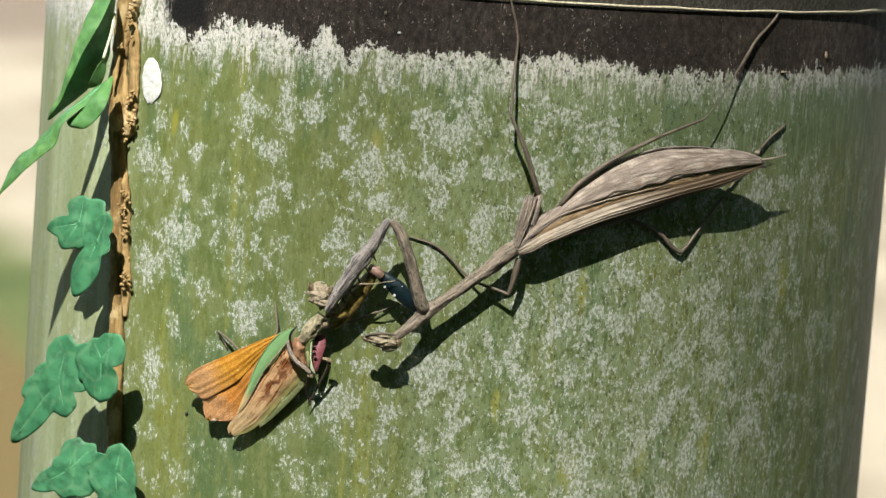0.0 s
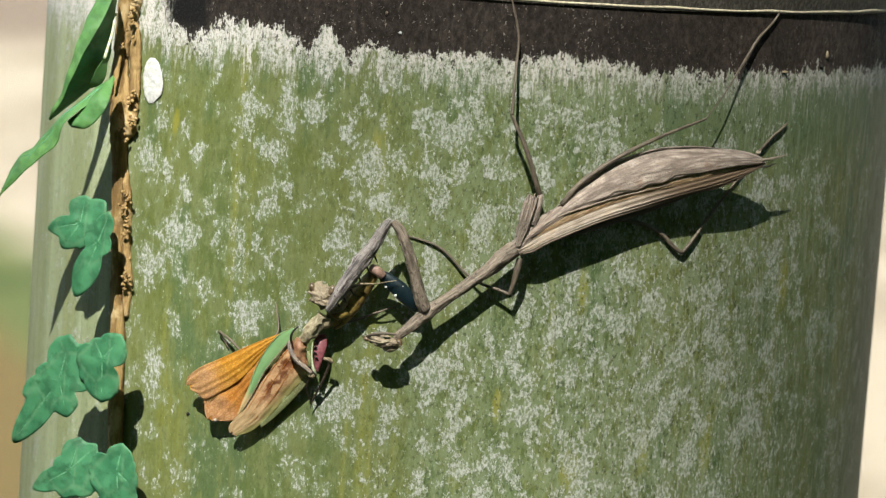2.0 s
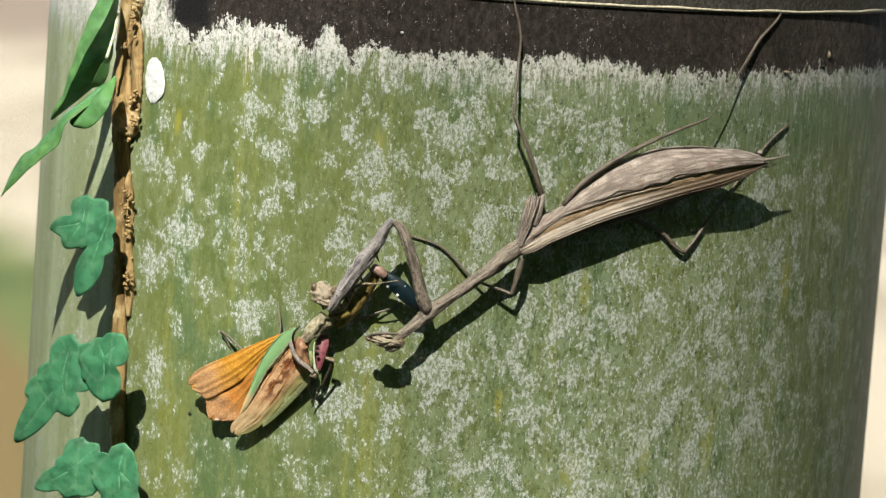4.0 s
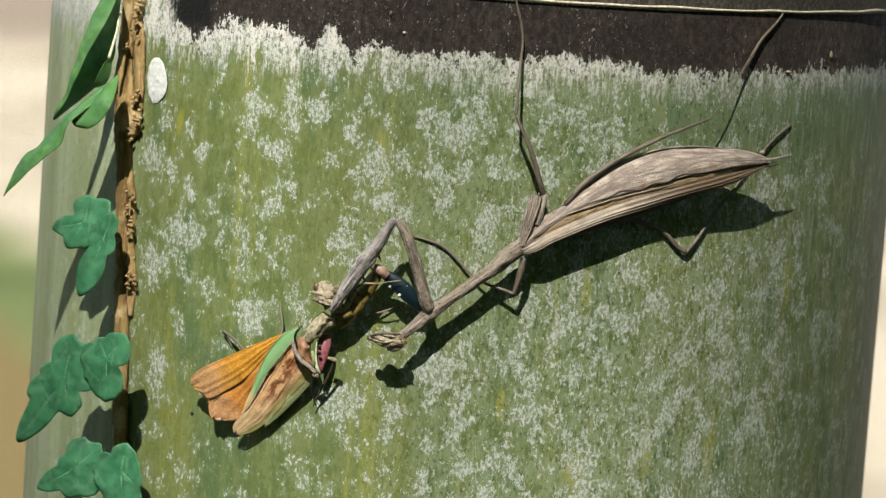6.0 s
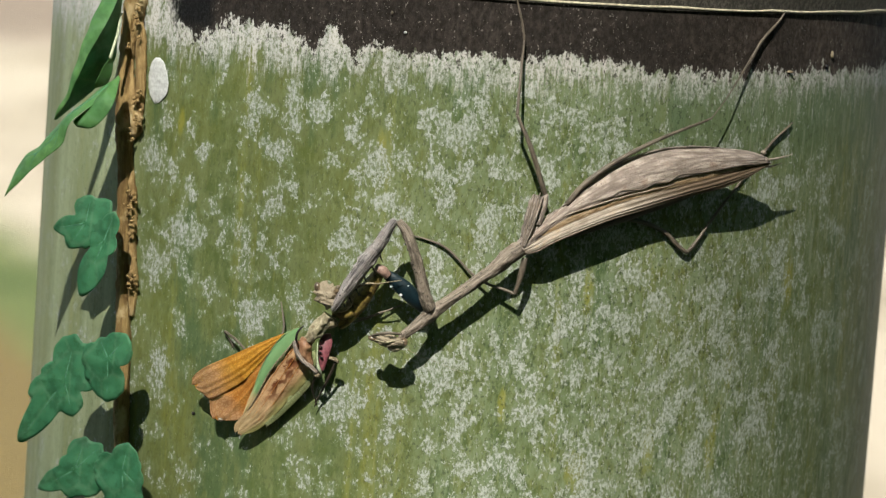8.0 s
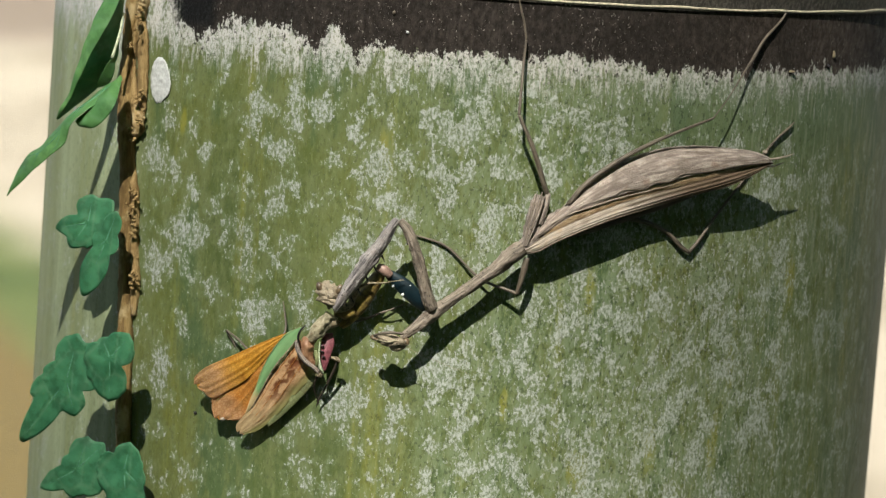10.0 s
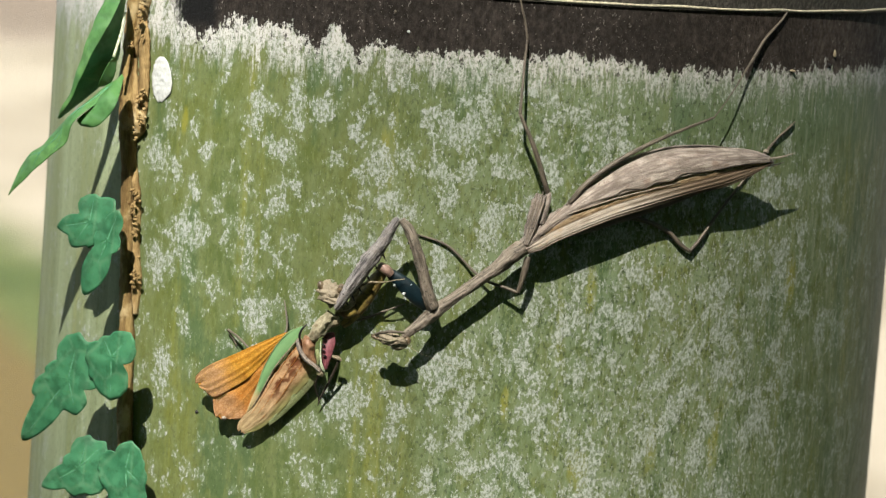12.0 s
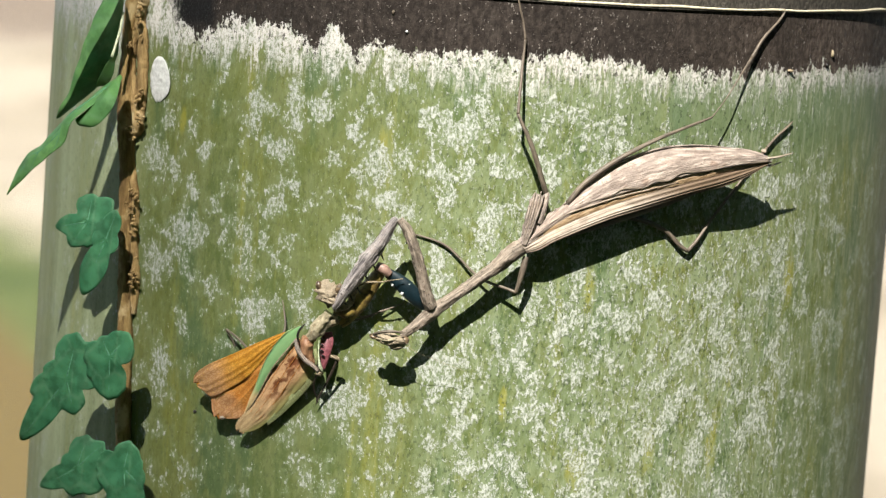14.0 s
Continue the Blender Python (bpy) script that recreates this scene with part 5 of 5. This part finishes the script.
    # rosy inner foreleg with black teeth
    blade("femur", [(-23.9, -86.2, -4.8), (-24.2, -86.7, -6.3), (-24.2, -87.1, -8.1), (-23.9, -87.2, -10.0), (-23.4, -87.2, -11.3)],
          [(-22.3, -86.2, -4.6), (-21.9, -86.7, -6.2), (-22.2, -87.1, -7.9), (-22.7, -87.2, -9.9), (-23.1, -87.1, -11.3)], ROSE, prey, "rose pink inner face of the foreleg", n=24, m=10, bulge=0.3, thick=0.5)
    for c in ((-23.9, -87.5, -5.8), (-23.9, -87.6, -6.8), (-23.9, -87.7, -7.8), (-23.6, -87.8, -8.7)):
        lump("spine", c, (0.45, 0.22, 0.15), BLACK, prey, turn=20, u=8, v=6)
    limb("tibia", [(-24.4, -88.1, -5.9, 0.06), (-24.4, -88.3, -7.5, 0.11), (-24.2, -88.4, -9.3, 0.15), (-24.0, -88.2, -10.5, 0.3), (-23.4, -87.8, -11.6, 0.15)], PETIOLE, prey, "whitish inner edge of the foreleg", n=20, seg=8, rough=0.4)
    limb("tibia", [(-28.6, -86.7, -6.4, 0.32), (-28.1, -87.3, -7.9, 0.42), (-26.9, -87.6, -9.6, 0.42), (-25.4, -87.6, -10.6, 0.4), (-24.2, -87.6, -11.5, 0.34)], WOODY, prey, n=40, seg=14, ridge=0.2)
    lump("joint", (-24.0, -87.2, -11.9), (0.6, 0.5, 0.7), HAZEL, prey, rough=0.6)
    limb("foreleg", [(-22.2, -87.1, -8.8, 0.3), (-21.1, -87.5, -9.0, 0.4), (-20.6, -87.4, -9.5, 0.25)], HAZEL, prey, n=14, seg=8, rough=0.3)
    limb("wing_base", [(-25.1, -86.9, -7.8, 0.3), (-24.7, -87.0, -9.2, 0.45), (-24.7, -86.8, -10.6, 0.2)], PALEGREEN, prey, n=12, seg=8)
    # thin legs
    for rows in ([(-33.0, -82.0, -7.0, 0.18), (-31.4, -82.4, -6.4, 0.2), (-30.9, -81.8, -5.0, 0.2), (-31.3, -80.5, -2.6, 0.17), (-31.8, -79.7, -0.6, 0.1)],
                 [(-37.4, -79.9, -9.9, 0.2), (-39.3, -78.3, -8.5, 0.24), (-41.1, -76.5, -7.6, 0.22), (-41.9, -75.6, -7.4, 0.18), (-40.9, -75.8, -8.7, 0.16), (-40.0, -76.0, -10.2, 0.12)],
                 [(-19.8, -85.7, -2.5, 0.22), (-17.1, -85.7, -1.9, 0.2), (-14.0, -85.5, -0.5, 0.17), (-9.9, -85.3, 1.4, 0.1)],
                 [(-19.3, -86.1, -1.2, 0.18), (-16.7, -85.8, -1.5, 0.17), (-13.6, -85.5, -0.2, 0.14), (-11.4, -85.3, 0.5, 0.08)]):
        limb("leg", rows, LIMB, prey, n=26, seg=8, rough=0.2)
    # the leg that kicks
    kick = limb("kicking_leg", [(-21.1, -87.1, -9.5, 0.22), (-21.7, -86.2, -11.5, 0.26), (-23.1, -84.8, -15.0, 0.2), (-23.9, -84.0, -16.8, 0.16), (-24.4, -83.4, -18.6, 0.08)], SHADY, prey, "thin dark leg kicking now and then", n=30, seg=9, rough=0.2)
    limb("leg", [(-24.4, -86.5, -12.1, 0.2), (-24.9, -85.1, -14.0, 0.2), (-24.9, -83.9, -15.7, 0.18), (-24.2, -82.6, -17.7, 0.1)], SHADY, prey, n=24, seg=8)
    return prey, kick


build_ground()
build_thicket()
build_culm()
def ease(v, a, b):
    v = min(1, max(0, (v - a) / (b - a)))
    return v * v * (3 - 2 * v)


# two shoots out of view, added to shade the culm unevenly
bough_a = build_bough((1.2, -6.2, 0), lambda s, h: (0.31 + max(-0.24, min(0.24, 0.008 * h)) * ease(s, -45, 10) * (1 - 0.7 * ease(s, 30, 60))) * ease(s, -55, 20) + 0.13 * ease(s, 30, 60), (-45, 230), "unseen leaning bamboo shoot added to dapple the sun with fine swaying leaves", 21)
bough_b = build_bough((-3.4, -5.6, 0), lambda s, h: (0.50 + max(-0.10, min(0.10, -0.003 * h))) * ease(-s, 5, 62) + 0.22 * ease(-s, 70, 105), (-330, 0), "unseen bent bamboo shoot added to shade the ivy side with small drifting leaves", 22)
build_ivy()
build_leaves()
build_spot()
build_specks()
mantis = build_mantis()
prey, kick = build_prey()


BASES = {b.name: b.location.copy() for b in (bough_a, bough_b)}


def sway(bough, shift, rise=0.0):
    """The pose of a shoot whose leaves, 6 m up, have moved by shift mm sideways."""
    e1, e2 = sun_plane()
    turn = Matrix.Rotation(shift * MM / 5.7, 4, e1.cross(Vector((0, 0, 1))) * -1)
    return Matrix.Translation(BASES[bough.name]) @ turn


def kicked(degrees):
    """The kicking leg turned about its joint, in the captive's space."""
    p = ORIGIN + Vector((-21.1, -87.5, -9.4)) * MM - prey.location
    way = away((-21.1, -87.5, -9.4))
    return Matrix.Translation(p) @ Matrix.Rotation(radians(degrees), 4, way) @ Matrix.Translation(-p)


def motions():
    walk(kick, [(t, kicked(v)) for t, v in ((0, 0), (1.9, 0), (2.1, 4), (2.3, 11), (2.5, 18), (2.7, 22), (2.8, 27), (3.0, 31), (3.2, 29), (3.6, 14), (4.1, 0), (14, 0))])
    walk(bough_a, [(t, sway(bough_a, v)) for t, v in ((0, 0), (1.5, -3), (3.2, 4), (5.3, 13), (5.8, 9), (6.5, 1), (8.2, -5), (10.3, -14), (11.0, -10), (12.0, 0), (12.6, -8), (12.9, 10), (13.3, 125), (13.6, 185), (14, 205))])
    walk(bough_b, [(t, sway(bough_b, v)) for t, v in ((0, -42), (1.5, -36), (3.2, -26), (5.3, -22), (6.2, 4), (6.8, 12), (8.2, 12), (10.3, 4), (11.0, 0), (11.5, -13), (12.0, -20), (12.5, -44), (12.9, -24), (13.4, 8), (14, 32))])


motions()
